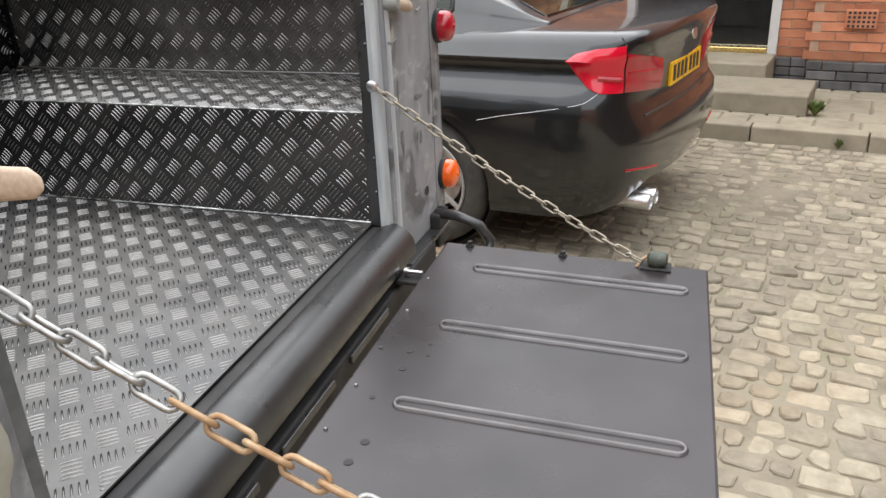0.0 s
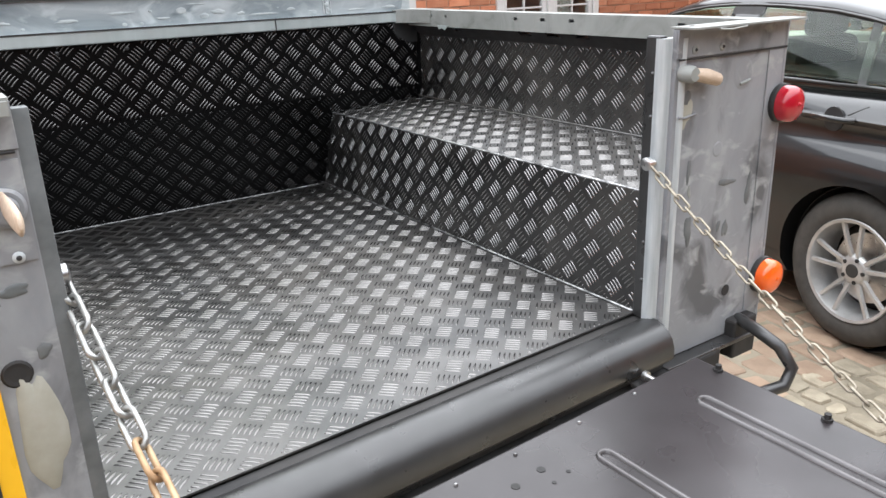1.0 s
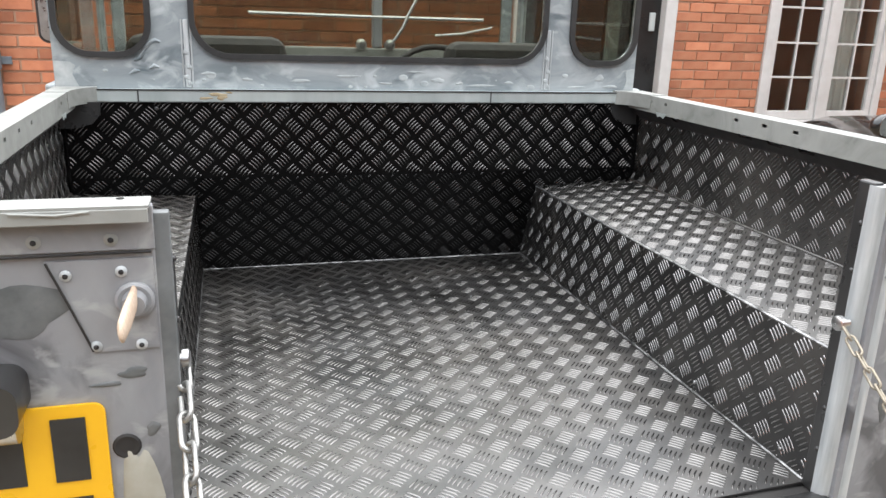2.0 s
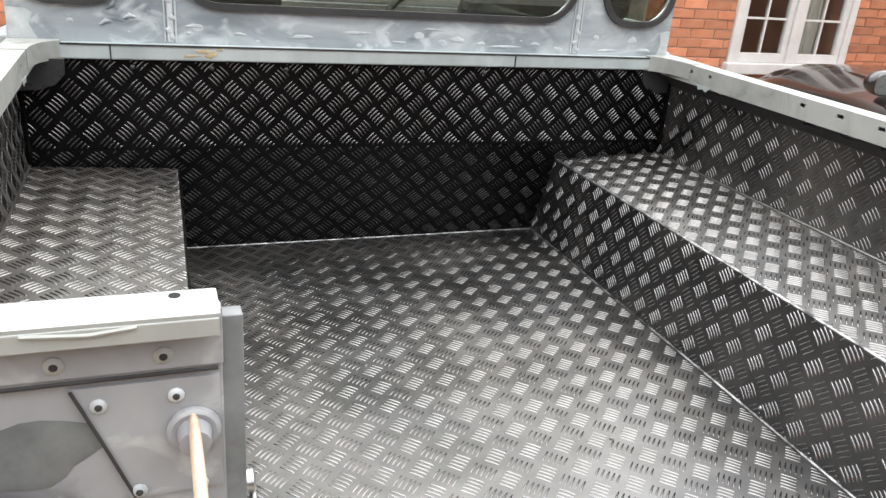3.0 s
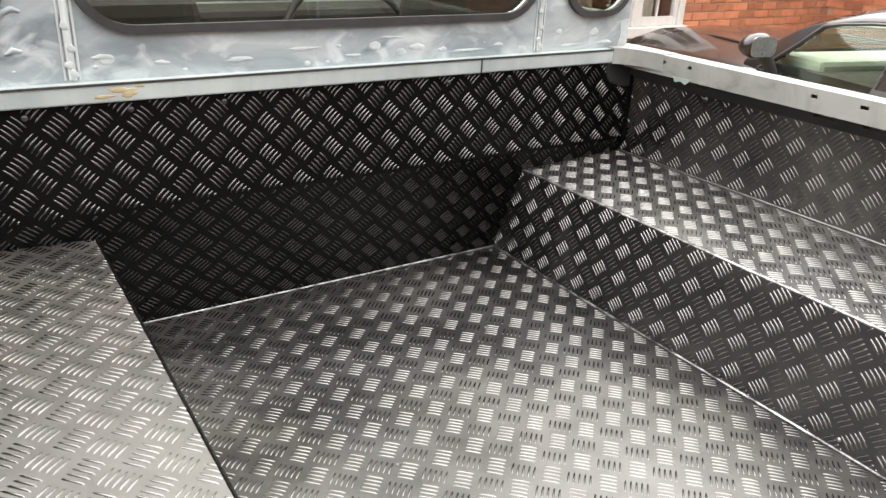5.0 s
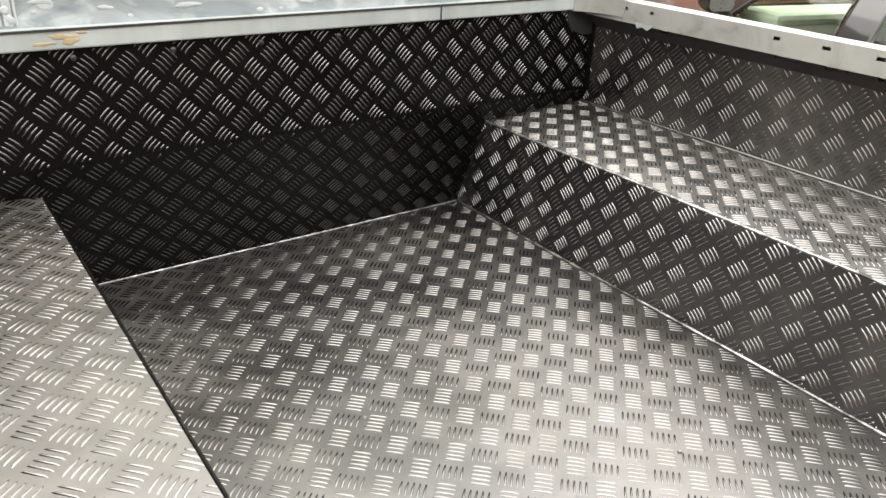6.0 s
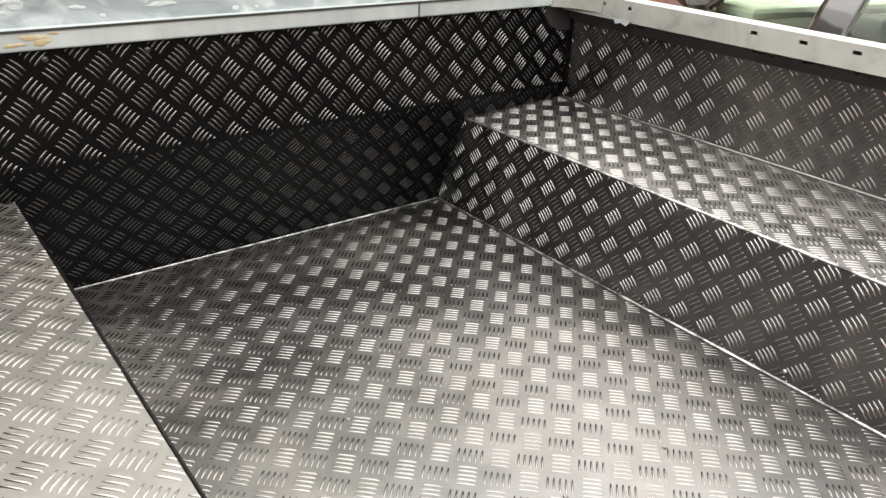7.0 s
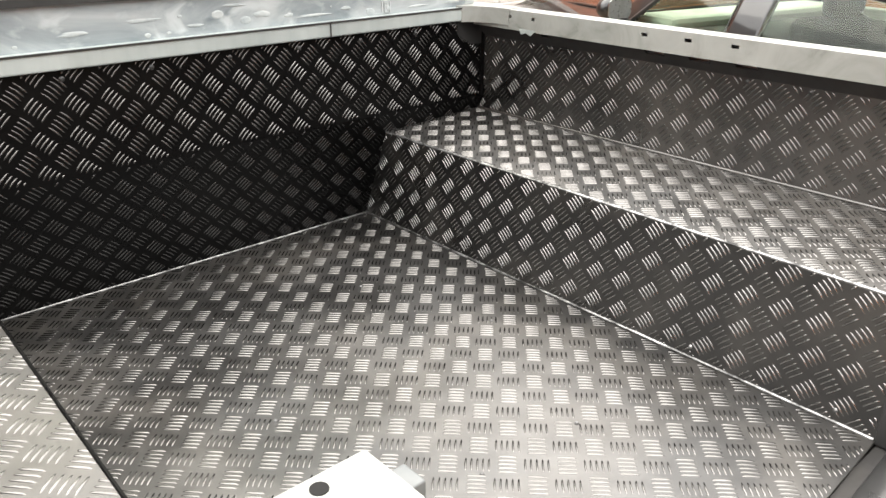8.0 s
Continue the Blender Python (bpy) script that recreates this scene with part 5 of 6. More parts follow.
for x in (0.545, 0.455):
    part("exhaust_pipe", lathe(bmesh.new(), (CX - x, CR + 0.2, G + 0.262), (0, -1, 0), [(0, 0.038), (0.17, 0.038), (0.175, 0.034), (0.16, 0.031), (0.02, 0.031), (0.02, 0)], 24), M_STEEL, car, "chrome exhaust tailpipe", "", 40)
# cabin
part("cabin_floor", boxed(CX - 0.72, CX + 0.72, CR + 1.0, CR + 2.8, G + 0.95, G + 1.075), M_DARK, car)
part("dashboard", boxed(CX - 0.68, CX + 0.68, CR + 2.5, CR + 2.78, G + 0.98, G + 1.13, bevel=0.03), M_CREAM, car, "pale dashboard")
for s in (1, -1):
    part("seat_back", boxed(CX + s * 0.36 - 0.22, CX + s * 0.36 + 0.22, CR + 1.75, CR + 1.9, G + 0.95, G + 1.2, bevel=0.05, seg=3), M_DARK, car)
    part("headrest", boxed(CX + s * 0.36 - 0.12, CX + s * 0.36 + 0.12, CR + 1.74, CR + 1.82, G + 1.2, G + 1.36, bevel=0.035, seg=3), M_DARK, car)
part("rear_bench", boxed(CX - 0.62, CX + 0.62, CR + 0.98, CR + 1.12, G + 0.95, G + 1.14, bevel=0.05, seg=3), M_DARK, car)
part("far_door_trim", boxed(CX + 0.62, CX + 0.68, CR + 1.0, CR + 2.6, G + 0.98, G + 1.13, bevel=0.015), M_CREAM, car, "pale door trim")
# number plate as bars, badge, boot seams, bonnet lines
cp = part("number_plate", boxed(CX - 0.26, CX + 0.26, CR + 0.05, CR + 0.064, G + 0.738, G + 0.848, bevel=0.003), M_YELLOW, car, "yellow number plate with black characters")
for k in range(7):
    x = CX - 0.225 + 0.064 * k + (0.02 if k > 3 else 0)
    part("character_bar", boxed(x, x + 0.038, CR + 0.0475, CR + 0.0498, G + 0.757, G + 0.830), M_INK, cp)
part("badge", lathe(bmesh.new(), round_tail(0, 0.955, 0.0), (0, -1, 0.2), [(0, 0.037), (0.008, 0.034), (0.01, 0)], 24), M_STEEL, car, "plain round badge")
part("boot_seam", tubed([round_tail(a, 0.668, 0.0, s) for s, a in ((-1, 46), (-1, 38), (-1, 25), (-1, 10), (1, 10), (1, 25), (1, 38), (1, 46))], 0.006, 6), M_INK, car)
for s in (1, -1):
    part("bonnet_crease", tubed([(CX + s * 0.55, CR + 3.0, G + 1.098), (CX + s * 0.5, CR + 3.5, G + 1.092), (CX + s * 0.42, CR + 4.1, G + 1.045)], 0.012, 8), M_PAINT, car, "", "", 60)
    part("bonnet_seam", tubed([(CX + s * 0.80, CR + 2.95, G + 1.02), (CX + s * 0.79, CR + 3.4, G + 1.005), (CX + s * 0.745, CR + 4.1, G + 0.945)], 0.004, 5), M_INK, car)

# ---- street, kerb and pavement ----
M_EARTH = surface("dusty_joint_filling", [(0.3, (0.16, 0.138, 0.098)), (0.55, (0.25, 0.216, 0.16)), (0.75, (0.18, 0.172, 0.098))], scale=4, rough=(0.85, 0.95), bump_s=0.5, bump_scale=60, bump_d=0.01)
SETT = [(0.2, (0.16, 0.135, 0.096)), (0.45, (0.25, 0.215, 0.157)), (0.65, (0.315, 0.275, 0.203)), (0.85, (0.40, 0.352, 0.27))]
M_SETT = surface("worn_granite_sett", SETT, scale=14, rough=(0.6, 0.85), bump_s=0.35, bump_scale=45, bump_d=0.006, per_object=0.28)
M_SETTS = surface("worn_granite_setts", SETT, scale=14, rough=(0.6, 0.85), bump_s=0.35, bump_scale=45, bump_d=0.006, per_island=0.28)


def drifts(m):
    """Broad sandy and mossy drifts over the paving, besides each stone's own tone."""
    nt = m.node_tree
    b = nt.nodes["Principled BSDF"]
    colour = b.inputs["Base Color"].links[0].from_socket
    geo = nt.nodes.new("ShaderNodeNewGeometry")
    for tint, sc, lo, hi, off in (((0.33, 0.23, 0.13), 0.75, 0.55, 0.72, 11.0), ((0.15, 0.155, 0.07), 1.7, 0.58, 0.75, 3.0)):
        mp = nt.nodes.new("ShaderNodeMapping")
        mp.inputs["Location"].default_value = (off, off * 0.4, 0)
        nt.links.new(geo.outputs["Position"], mp.inputs[0])
        tex = nt.nodes.new("ShaderNodeTexNoise")
        tex.inputs["Scale"].default_value, tex.inputs["Detail"].default_value = sc, 5.0
        nt.links.new(mp.outputs[0], tex.inputs["Vector"])
        mr = nt.nodes.new("ShaderNodeMapRange")
        mr.inputs["From Min"].default_value, mr.inputs["From Max"].default_value = lo, hi
        mr.inputs["To Max"].default_value = 0.6
        nt.links.new(tex.outputs["Fac"], mr.inputs["Value"])
        mix = nt.nodes.new("ShaderNodeMix")
        mix.data_type = 'RGBA'
        nt.links.new(mr.outputs[0], mix.inputs[0])
        nt.links.new(colour, mix.inputs[6])
        mix.inputs[7].default_value = (*tint, 1)
        colour = mix.outputs[2]
    nt.links.new(colour, b.inputs["Base Color"])


M_CLAY = surface("buff_clay_paver", [(0.25, (0.21, 0.14, 0.095)), (0.55, (0.30, 0.215, 0.15)), (0.8, (0.36, 0.28, 0.205))], scale=9, rough=(0.7, 0.9), bump_s=0.3, bump_scale=50, bump_d=0.005, per_object=0.16)
drifts(M_SETT)
drifts(M_SETTS)
M_STONE = surface("weathered_sandstone", [(0.25, (0.20, 0.172, 0.122)), (0.55, (0.30, 0.262, 0.195)), (0.8, (0.235, 0.235, 0.15))], scale=5, rough=(0.75, 0.9), bump_s=0.3, bump_scale=50, bump_d=0.005, per_object=0.1)
BRICK = [(0.2, (0.30, 0.10, 0.055)), (0.5, (0.43, 0.165, 0.085)), (0.8, (0.5, 0.24, 0.14))]
M_BRICK = surface("red_brick", BRICK, scale=6, rough=(0.75, 0.92), bump_s=0.3, bump_scale=80, bump_d=0.004, per_object=0.3)
M_BRICKS = surface("red_bricks", BRICK, scale=6, rough=(0.75, 0.92), bump_s=0.3, bump_scale=80, bump_d=0.004, per_island=0.3)
# dark brick for the unseen south wall that holds back sky light
M_DARK_BRICK = surface("dark_red_brick", [(0.3, (0.045, 0.026, 0.02)), (0.7, (0.085, 0.045, 0.032))], scale=6, rough=(0.8, 0.95), bump_s=0.3, bump_scale=60)
M_BLUE = surface("blue_engineering_brick", [(0.3, (0.06, 0.06, 0.065)), (0.7, (0.13, 0.125, 0.12))], scale=8, rough=(0.5, 0.7), bump_s=0.25, bump_scale=60, per_object=0.3)
M_MORTAR = surface("pale_mortar", [(0.3, (0.34, 0.215, 0.15)), (0.7, (0.45, 0.30, 0.21))], scale=10, rough=(0.85, 0.95), bump_s=0.3, bump_scale=80)
M_JOINERY = surface("white_gloss_joinery", [(0.3, (0.5, 0.485, 0.465)), (0.7, (0.6, 0.59, 0.57))], scale=6, rough=(0.3, 0.45))
M_DOOR = surface("black_gloss_door", [(0.3, grey(0.012)), (0.7, grey(0.02))], scale=6, rough=(0.15, 0.25))
M_BRASS = surface("polished_brass", [(0.3, (0.75, 0.55, 0.2)), (0.7, (0.85, 0.65, 0.3))], scale=12, rough=(0.2, 0.35), metal=1.0)
M_ROOM = surface("dim_room", [(0.3, (0.28, 0.25, 0.22)), (0.7, (0.42, 0.38, 0.33))], scale=2, rough=(0.8, 0.9))
M_PIPE = surface("grey_painted_iron", [(0.3, (0.10, 0.12, 0.14)), (0.7, (0.17, 0.19, 0.21))], scale=9, rough=(0.4, 0.6))
M_LEAF = surface("weed_leaf", [(0.3, (0.05, 0.09, 0.02)), (0.7, (0.16, 0.2, 0.05))], scale=20, rough=(0.5, 0.7))

ground = part("ground", boxed(-400, 400, -400, 400, G - 0.3, G - 0.009), M_EARTH, None, "dusty earth between the setts", "structure")
tagged(ground, "", "ground")

NORTH, EAST, PAVE, KERB = 4.8, 6.35, G + 0.1, 4.79


def sett_mesh(name, w, d, rnd):
    """A worn block with an uneven, rounded top."""
    verts, faces = [], []
    sett_geometry(verts, faces, 0, 0, 0, w, d, rnd)
    me = bpy.data.meshes.new(name)
    me.from_pydata(verts, [], faces)
    me.update()
    me.materials.append(M_SETT)
    return me


def sett_geometry(verts, faces, x, y, z, w, d, rnd):
    """Eight-cornered cushion: knocked-off corners, sunken rim, uneven crown."""
    f = len(verts)
    c = []
    for sx, sy in ((-1, -1), (1, -1), (1, 1), (-1, 1)):
        cx, cy = x + sx * (w / 2 + rnd.uniform(-.012, .007)), y + sy * (d / 2 + rnd.uniform(-.012, .006))
        k = rnd.uniform(0.005, 0.02)
        ends = [(cx - sx * k, cy), (cx, cy - sy * k)]
        c += ends if sx * sy < 0 else ends[::-1]
    n = len(c)
    tilt, lean = rnd.uniform(-.05, .05), rnd.uniform(-.05, .05)
    for px, py in c:
        verts.append((px, py, z - 0.035))
    for inset, h in ((0.0, -0.011), (0.07, -0.003), (0.22, 0.0)):
        for px, py in c:
            verts.append((px + (x - px) * inset, py + (y - py) * inset, z + h + (px - x) * tilt + (py - y) * lean + rnd.uniform(-.0022, .0022)))
    for r in range(3):
        for k in range(n):
            a, b = f + r * n + k, f + r * n + (k + 1) % n
            faces.append((a, b, b + n, a + n))
    faces.append(tuple(range(f + 3 * n, f + 4 * n)))


rnd = random.Random(7)
paving = thing("sett_paving", (1.5, 0, G), "worn beige granite sett paving", "paving", "", "structure")
LENGTHS = (0.068, 0.092, 0.115, 0.15)
variants = [[sett_mesh("sett", 0.086, d, rnd) for _ in range(6)] for d in LENGTHS]
verts, faces = [], []
count = 0
x = -6.2
while x < KERB - 0.07:
    y = -5.4 + rnd.uniform(0, 0.2)
    while y < NORTH + 0.6:
        k = rnd.randrange(4)
        d = LENGTHS[k]
        if 1.15 < x < 2.95 and 0.0 < y < 2.7:      # a mended patch, laid with clay pavers below
            y += d + 0.013
            continue
        px, py, pz = x + 0.025 * math.sin(y * 0.9 + x * 0.3) + rnd.uniform(-.008, .008), y + d / 2, G + rnd.uniform(-0.006, 0.004) + 0.006 * math.sin(x * 2.1) * math.sin(y * 1.7)
        if 0.5 < x < 1.95 and -1.5 < py < 0.55 and count < 300:
            ob = new("sett", variants[k][rnd.randrange(6)])
            ob.location = (px - 1.5, py, pz - G)
            ob.rotation_euler = (0, 0, radians(rnd.uniform(-5, 5)))
            ob.parent = paving
            count += 1
        else:
            sett_geometry(verts, faces, px, py, pz, 0.088 + rnd.uniform(-.008, .006), d, rnd)
        y += d + 0.013
    x += 0.101
me = bpy.data.meshes.new("setts")
me.from_pydata([(a - 1.5, b, c - G) for a, b, c in verts], [], faces)
me.update()
me.materials.append(M_SETTS)
far = new("setts", me)
far.parent = paving
tagged(far, "", "", "", "stuff")

# mended patch of clay pavers between the truck and the car
pavers = []
for _ in range(8):
    verts, faces = [], []
    sett_geometry(verts, faces, 0, 0, 0, 0.128, 0.205, rnd)
    me = bpy.data.meshes.new("clay_paver")
    me.from_pydata(verts, [], faces)
    me.update()
    me.materials.append(M_CLAY)
    pavers.append(me)
row = 0
x = 1.15
while x < 2.85:
    y = -0.03 + (0.11 if row % 2 else 0.0)
    while y < 2.6:
        ob = new("clay_paver", pavers[rnd.randrange(8)])
        ob.location = (x + 0.06 - 1.5, y + 0.105, rnd.uniform(-0.005, 0.002))
        ob.rotation_euler = (0, 0, radians(rnd.uniform(-2, 2)))
        ob.parent = paving
        y += 0.218
    x += 0.139
    row += 1

# kerb stones and pavement slabs
kerb = thing("kerb", (KERB + 0.07, 0, G), "weathered sandstone kerb stones", "kerb", "", "structure")
y = -4.6
while y < NORTH:
    d = rnd.uniform(0.6, 0.95)
    part("kerb_stone", boxed(KERB + rnd.uniform(0, .008), KERB + 0.14, y + 0.004, min(y + d, NORTH) - 0.004, G - 0.05, PAVE + 0.006 + rnd.uniform(-.003, .003), bevel=0.012), M_STONE, kerb)
    y += d
pave = thing("pavement", (5.3, 0, PAVE), "mossy worn sandstone pavement", "pavement", "", "structure")
part("pavement_bed", boxed(KERB + 0.14, EAST, -4.6, NORTH, G - 0.05, PAVE - 0.012), M_EARTH, pave)
x = KERB + 0.145
while x < EAST - 0.1:
    w = 0.24
    y = -4.6 + rnd.uniform(0, 0.3)
    while y < NORTH - 0.2:
        d = rnd.uniform(0.16, 0.34)
        part("paving_block", boxed(x, min(x + w, EAST) - 0.012, y, y + d - 0.012, G, PAVE + rnd.uniform(-.005, .003), bevel=0.008, seg=1), M_STONE, pave)
        y += d
    x += w


def weed(at, n, size):
    w = thing("weed", at, "small straggly weed growing in a joint", "weed", "weeds")
    bm = bmesh.new()
    for k in range(n):
        a, lean = rnd.uniform(0, 6.28), rnd.uniform(0.2, 1.0)
        d = Vector((math.cos(a) * lean, math.sin(a) * lean, 1)).normalized()
        p = Vector(at)
        q = p + d * size * rnd.uniform(0.5, 1)
        sd = d.cross(Vector((0, 0, 1))).normalized() * size * 0.12
        m = p.lerp(q, 0.6) + Vector((0, 0, size * 0.1))
        vs = [bm.verts.new(v) for v in (p, m - sd, q, m + sd)]
        bm.faces.new((vs[0], vs[1], vs[2]))
        bm.faces.new((vs[0], vs[2], vs[3]))
    part("leaves", bm, M_LEAF, w)
    return w


STREET = []
for p, n, sz in (((5.24, -1.30, PAVE), 60, 0.13), ((4.79, -1.5, G), 30, 0.08), ((1.35, -0.75, G), 24, 0.045), ((1.05, -1.0, G), 20, 0.04), ((2.0, -0.6, G), 20, 0.04), ((0.95, -0.95, G), 16, 0.03), ((1.7, -1.2, G), 20, 0.04)):
    STREET.append(weed(p, n, sz))


# ---- houses ----
def brick_mesh(mat):
    bm = boxed(-0.1075, 0.1075, -0.02, 0.02, -0.0325, 0.0325, bevel=0.003, seg=1)
    for v in bm.verts:
        v.co += Vector((rnd.uniform(-.0015, .0015), rnd.uniform(-.002, .002), rnd.uniform(-.0015, .0015)))
    me = bpy.data.meshes.new("brick")
    bm.to_mesh(me)
    bm.free()
    me.materials.append(mat)
    return me


def brickwork(wall, along, base, face_normal, u0, u1, z0, z1, openings, near, limit, one, many, base_at):
    """Courses of bricks on a wall; those inside near are objects of their own, the rest one mesh."""
    along, nrm = Vector(along), Vector(face_normal)
    meshes = [brick_mesh(one) for _ in range(4)]
    turn = Matrix((along, -nrm, Vector((0, 0, 1)))).transposed().to_4x4()
    verts, faces = [], []
    used = 0
    row = 0
    z = z0 + 0.0375
    while z < z1:
        u = u0 + (0.1125 if row % 2 else 0.0) + 0.1125
        while u < u1 - 0.05:
            c = Vector(base) + along * u + Vector((0, 0, z)) + nrm * rnd.uniform(-0.003, 0.003)
            lo_u, hi_u = u - 0.1075, u + 0.1075
            for a, b, lo, hi in openings:
                if lo - 0.02 < z < hi + 0.02 and lo_u < b and hi_u > a:
                    lo_u, hi_u = (lo_u, a - 0.004) if u < (a + b) / 2 else (b + 0.004, hi_u)
            half = (hi_u - lo_u) / 2
            c += along * ((lo_u + hi_u) / 2 - u)
            if half > 0.015:
                if near[0] < u < near[1] and near[2] < z < near[3] and used < limit and half > 0.107:
                    ob = new("brick", meshes[rnd.randrange(4)])
                    ob.parent = wall
                    ob.matrix_local = Matrix.Translation(c - world_of(wall)) @ turn
                    used += 1
                else:
                    f = len(verts)
                    for sx, sy, sz in ((-1, 0, -1), (1, 0, -1), (1, 0, 1), (-1, 0, 1), (-1, 1, -1), (1, 1, -1), (1, 1, 1), (-1, 1, 1)):
                        verts.append(tuple(c - world_of(wall) + along * (sx * (half - 0.003 * sy)) + nrm * (0.02 * sy) + Vector((0, 0, sz * (0.0325 - 0.003 * sy)))))
                    faces += [(f + 4, f + 5, f + 6, f + 7), (f, f + 1, f + 5, f + 4), (f + 1, f + 2, f + 6, f + 5), (f + 2, f + 3, f + 7, f + 6), (f + 3, f, f + 4, f + 7)]
            u += 0.225
        row += 1
        z += 0.075
    me = bpy.data.meshes.new("bricks")
    me.from_pydata(verts, [], faces)
    me.update()
    me.materials.append(many)
    ob = new("bricks", me)
    ob.parent = wall
    tagged(ob, "", "", "", "stuff")


def masonry(wall, boxes):
    for b in boxes:
        part("mortar_backing", boxed(*b), M_MORTAR, wall)


HIGH = 2.3
# the end wall across the street: a window, a doorway, a drainpipe
WIN = (3.98, 5.24, -0.13, 1.25)
DOOR = (1.75, 3.12, G, 1.3)
wall_n = thing("wall_north", (1.0, NORTH, G), "orange-red brick house wall with a white window", "wall", "", "structure")
masonry(wall_n, [(-7, DOOR[0], NORTH, NORTH + 0.25, G, HIGH), (DOOR[1], WIN[0], NORTH, NORTH + 0.25, G, HIGH), (WIN[1], 8.5, NORTH, NORTH + 0.25, G, HIGH),
                 (WIN[0], WIN[1], NORTH, NORTH + 0.25, G, WIN[2]), (WIN[0], WIN[1], NORTH, NORTH + 0.25, WIN[3], HIGH), (DOOR[0], DOOR[1], NORTH, NORTH + 0.25, DOOR[3], HIGH)])
brickwork(wall_n, (1, 0, 0), (0, NORTH + 0.011, 0), (0, -1, 0), -7, 8.4, G, HIGH, [WIN, DOOR], (2.9, 6.0, -0.3, 0.95), 150, M_BRICK, M_BRICKS, None)


def casement(parent, x0, x1, z0, z1, y, cols, rows):
    f = 0.05
    bm = boxed(x0, x0 + f, y, y + 0.05, z0, z1, bevel=0.004)
    box(bm, x1 - f, x1, y, y + 0.05, z0, z1, bevel=0.004)
    box(bm, x0 + f, x1 - f, y, y + 0.05, z0, z0 + f * 1.5, bevel=0.004)
    box(bm, x0 + f, x1 - f, y, y + 0.05, z1 - f, z1, bevel=0.004)
    sash = part("sash", bm, M_JOINERY, parent, "white painted casement")
    gx0, gx1, gz0, gz1 = x0 + f, x1 - f, z0 + f * 1.5, z1 - f
    for k in range(1, cols):
        x = gx0 + (gx1 - gx0) * k / cols
        part("glazing_bar", boxed(x - 0.008, x + 0.008, y + 0.012, y + 0.04, gz0, gz1), M_JOINERY, sash)
    for k in range(1, rows):
        z = gz0 + (gz1 - gz0) * k / rows
        part("glazing_bar", boxed(gx0, gx1, y + 0.014, y + 0.038, z - 0.008, z + 0.008), M_JOINERY, sash)
    for i in range(cols):
        for j in range(rows):
            a, b = gx0 + (gx1 - gx0) * i / cols, gx0 + (gx1 - gx0) * (i + 1) / cols
            c, d = gz0 + (gz1 - gz0) * j / rows, gz0 + (gz1 - gz0) * (j + 1) / rows
            g = part("pane", boxed(a + 0.006, b - 0.006, y + 0.024, y + 0.028, c + 0.006, d - 0.006), M_GLASS, sash)
            g.visible_shadow = False


win = thing("window_1", (4.6, NORTH, WIN[2]), "white painted casement window with small panes", "window", "", "structure")
bm = boxed(WIN[0], WIN[0] + 0.07, NORTH - 0.03, NORTH + 0.08, WIN[2], WIN[3], bevel=0.005)
box(bm, WIN[1] - 0.07, WIN[1], NORTH - 0.03, NORTH + 0.08, WIN[2], WIN[3], bevel=0.005)
box(bm, WIN[0] + 0.07, WIN[1] - 0.07, NORTH - 0.03, NORTH + 0.08, WIN[3] - 0.07, WIN[3], bevel=0.005)
box(bm, 4.58, 4.66, NORTH - 0.03, NORTH + 0.08, WIN[2] + 0.05, WIN[3] - 0.07, bevel=0.005)
part("window_frame", bm, M_JOINERY, win)
part("window_sill", boxed(WIN[0] - 0.03, WIN[1] + 0.03, NORTH - 0.07, NORTH + 0.08, WIN[2] - 0.04, WIN[2] + 0.05, bevel=0.008), M_JOINERY, win, "white window sill")
casement(win, WIN[0] + 0.072, 4.578, WIN[2] + 0.052, WIN[3] - 0.072, NORTH - 0.01, 2, 4)
casement(win, 4.662, WIN[1] - 0.072, WIN[2] + 0.052, WIN[3] - 0.072, NORTH - 0.01, 2, 4)
bm = boxed(WIN[0] - 0.4, WIN[1] + 0.4, NORTH + 2.0, NORTH + 2.1, WIN[2] - 0.6, WIN[3] + 0.3)
box(bm, WIN[0] - 0.4, WIN[1] + 0.4, NORTH + 0.25, NORTH + 2.0, WIN[2] - 0.7, WIN[2] - 0.6)
box(bm, WIN[0] - 0.4, WIN[1] + 0.4, NORTH + 0.25, NORTH + 2.0, WIN[3] + 0.3, WIN[3] + 0.4)
box(bm, WIN[0] - 0.5, WIN[0] - 0.4, NORTH + 0.25, NORTH + 2.0, WIN[2] - 0.6, WIN[3] + 0.3)
box(bm, WIN[1] + 0.4, WIN[1] + 0.5, NORTH + 0.25, NORTH + 2.0, WIN[2] - 0.6, WIN[3] + 0.3)
part("room_beyond", bm, M_ROOM, win)
cur = [(k * 0.02, 0.02 * math.sin(k * 1.1)) for k in range(18)]
part("curtain", strip_between(bmesh.new(), [(WIN[0] + 0.7 + a, NORTH + 0.16 + b, WIN[2]) for a, b in cur], [(WIN[0] + 0.7 + a, NORTH + 0.16 + b, WIN[3]) for a, b in cur], 0.003, (0, -1, 0)), M_CREAM, win, "pale curtain")

door_n = thing("door_1", (2.4, NORTH, G), "black door in a white frame, standing in brickwork", "door", "", "structure")
part("door_frame", boxed(DOOR[1] - 0.1, DOOR[1], NORTH - 0.03, NORTH + 0.1, G, DOOR[3], bevel=0.006), M_JOINERY, door_n, "white door frame")
part("door_frame", boxed(DOOR[0], DOOR[0] + 0.1, NORTH - 0.03, NORTH + 0.1, G, DOOR[3], bevel=0.006), M_JOINERY, door_n)
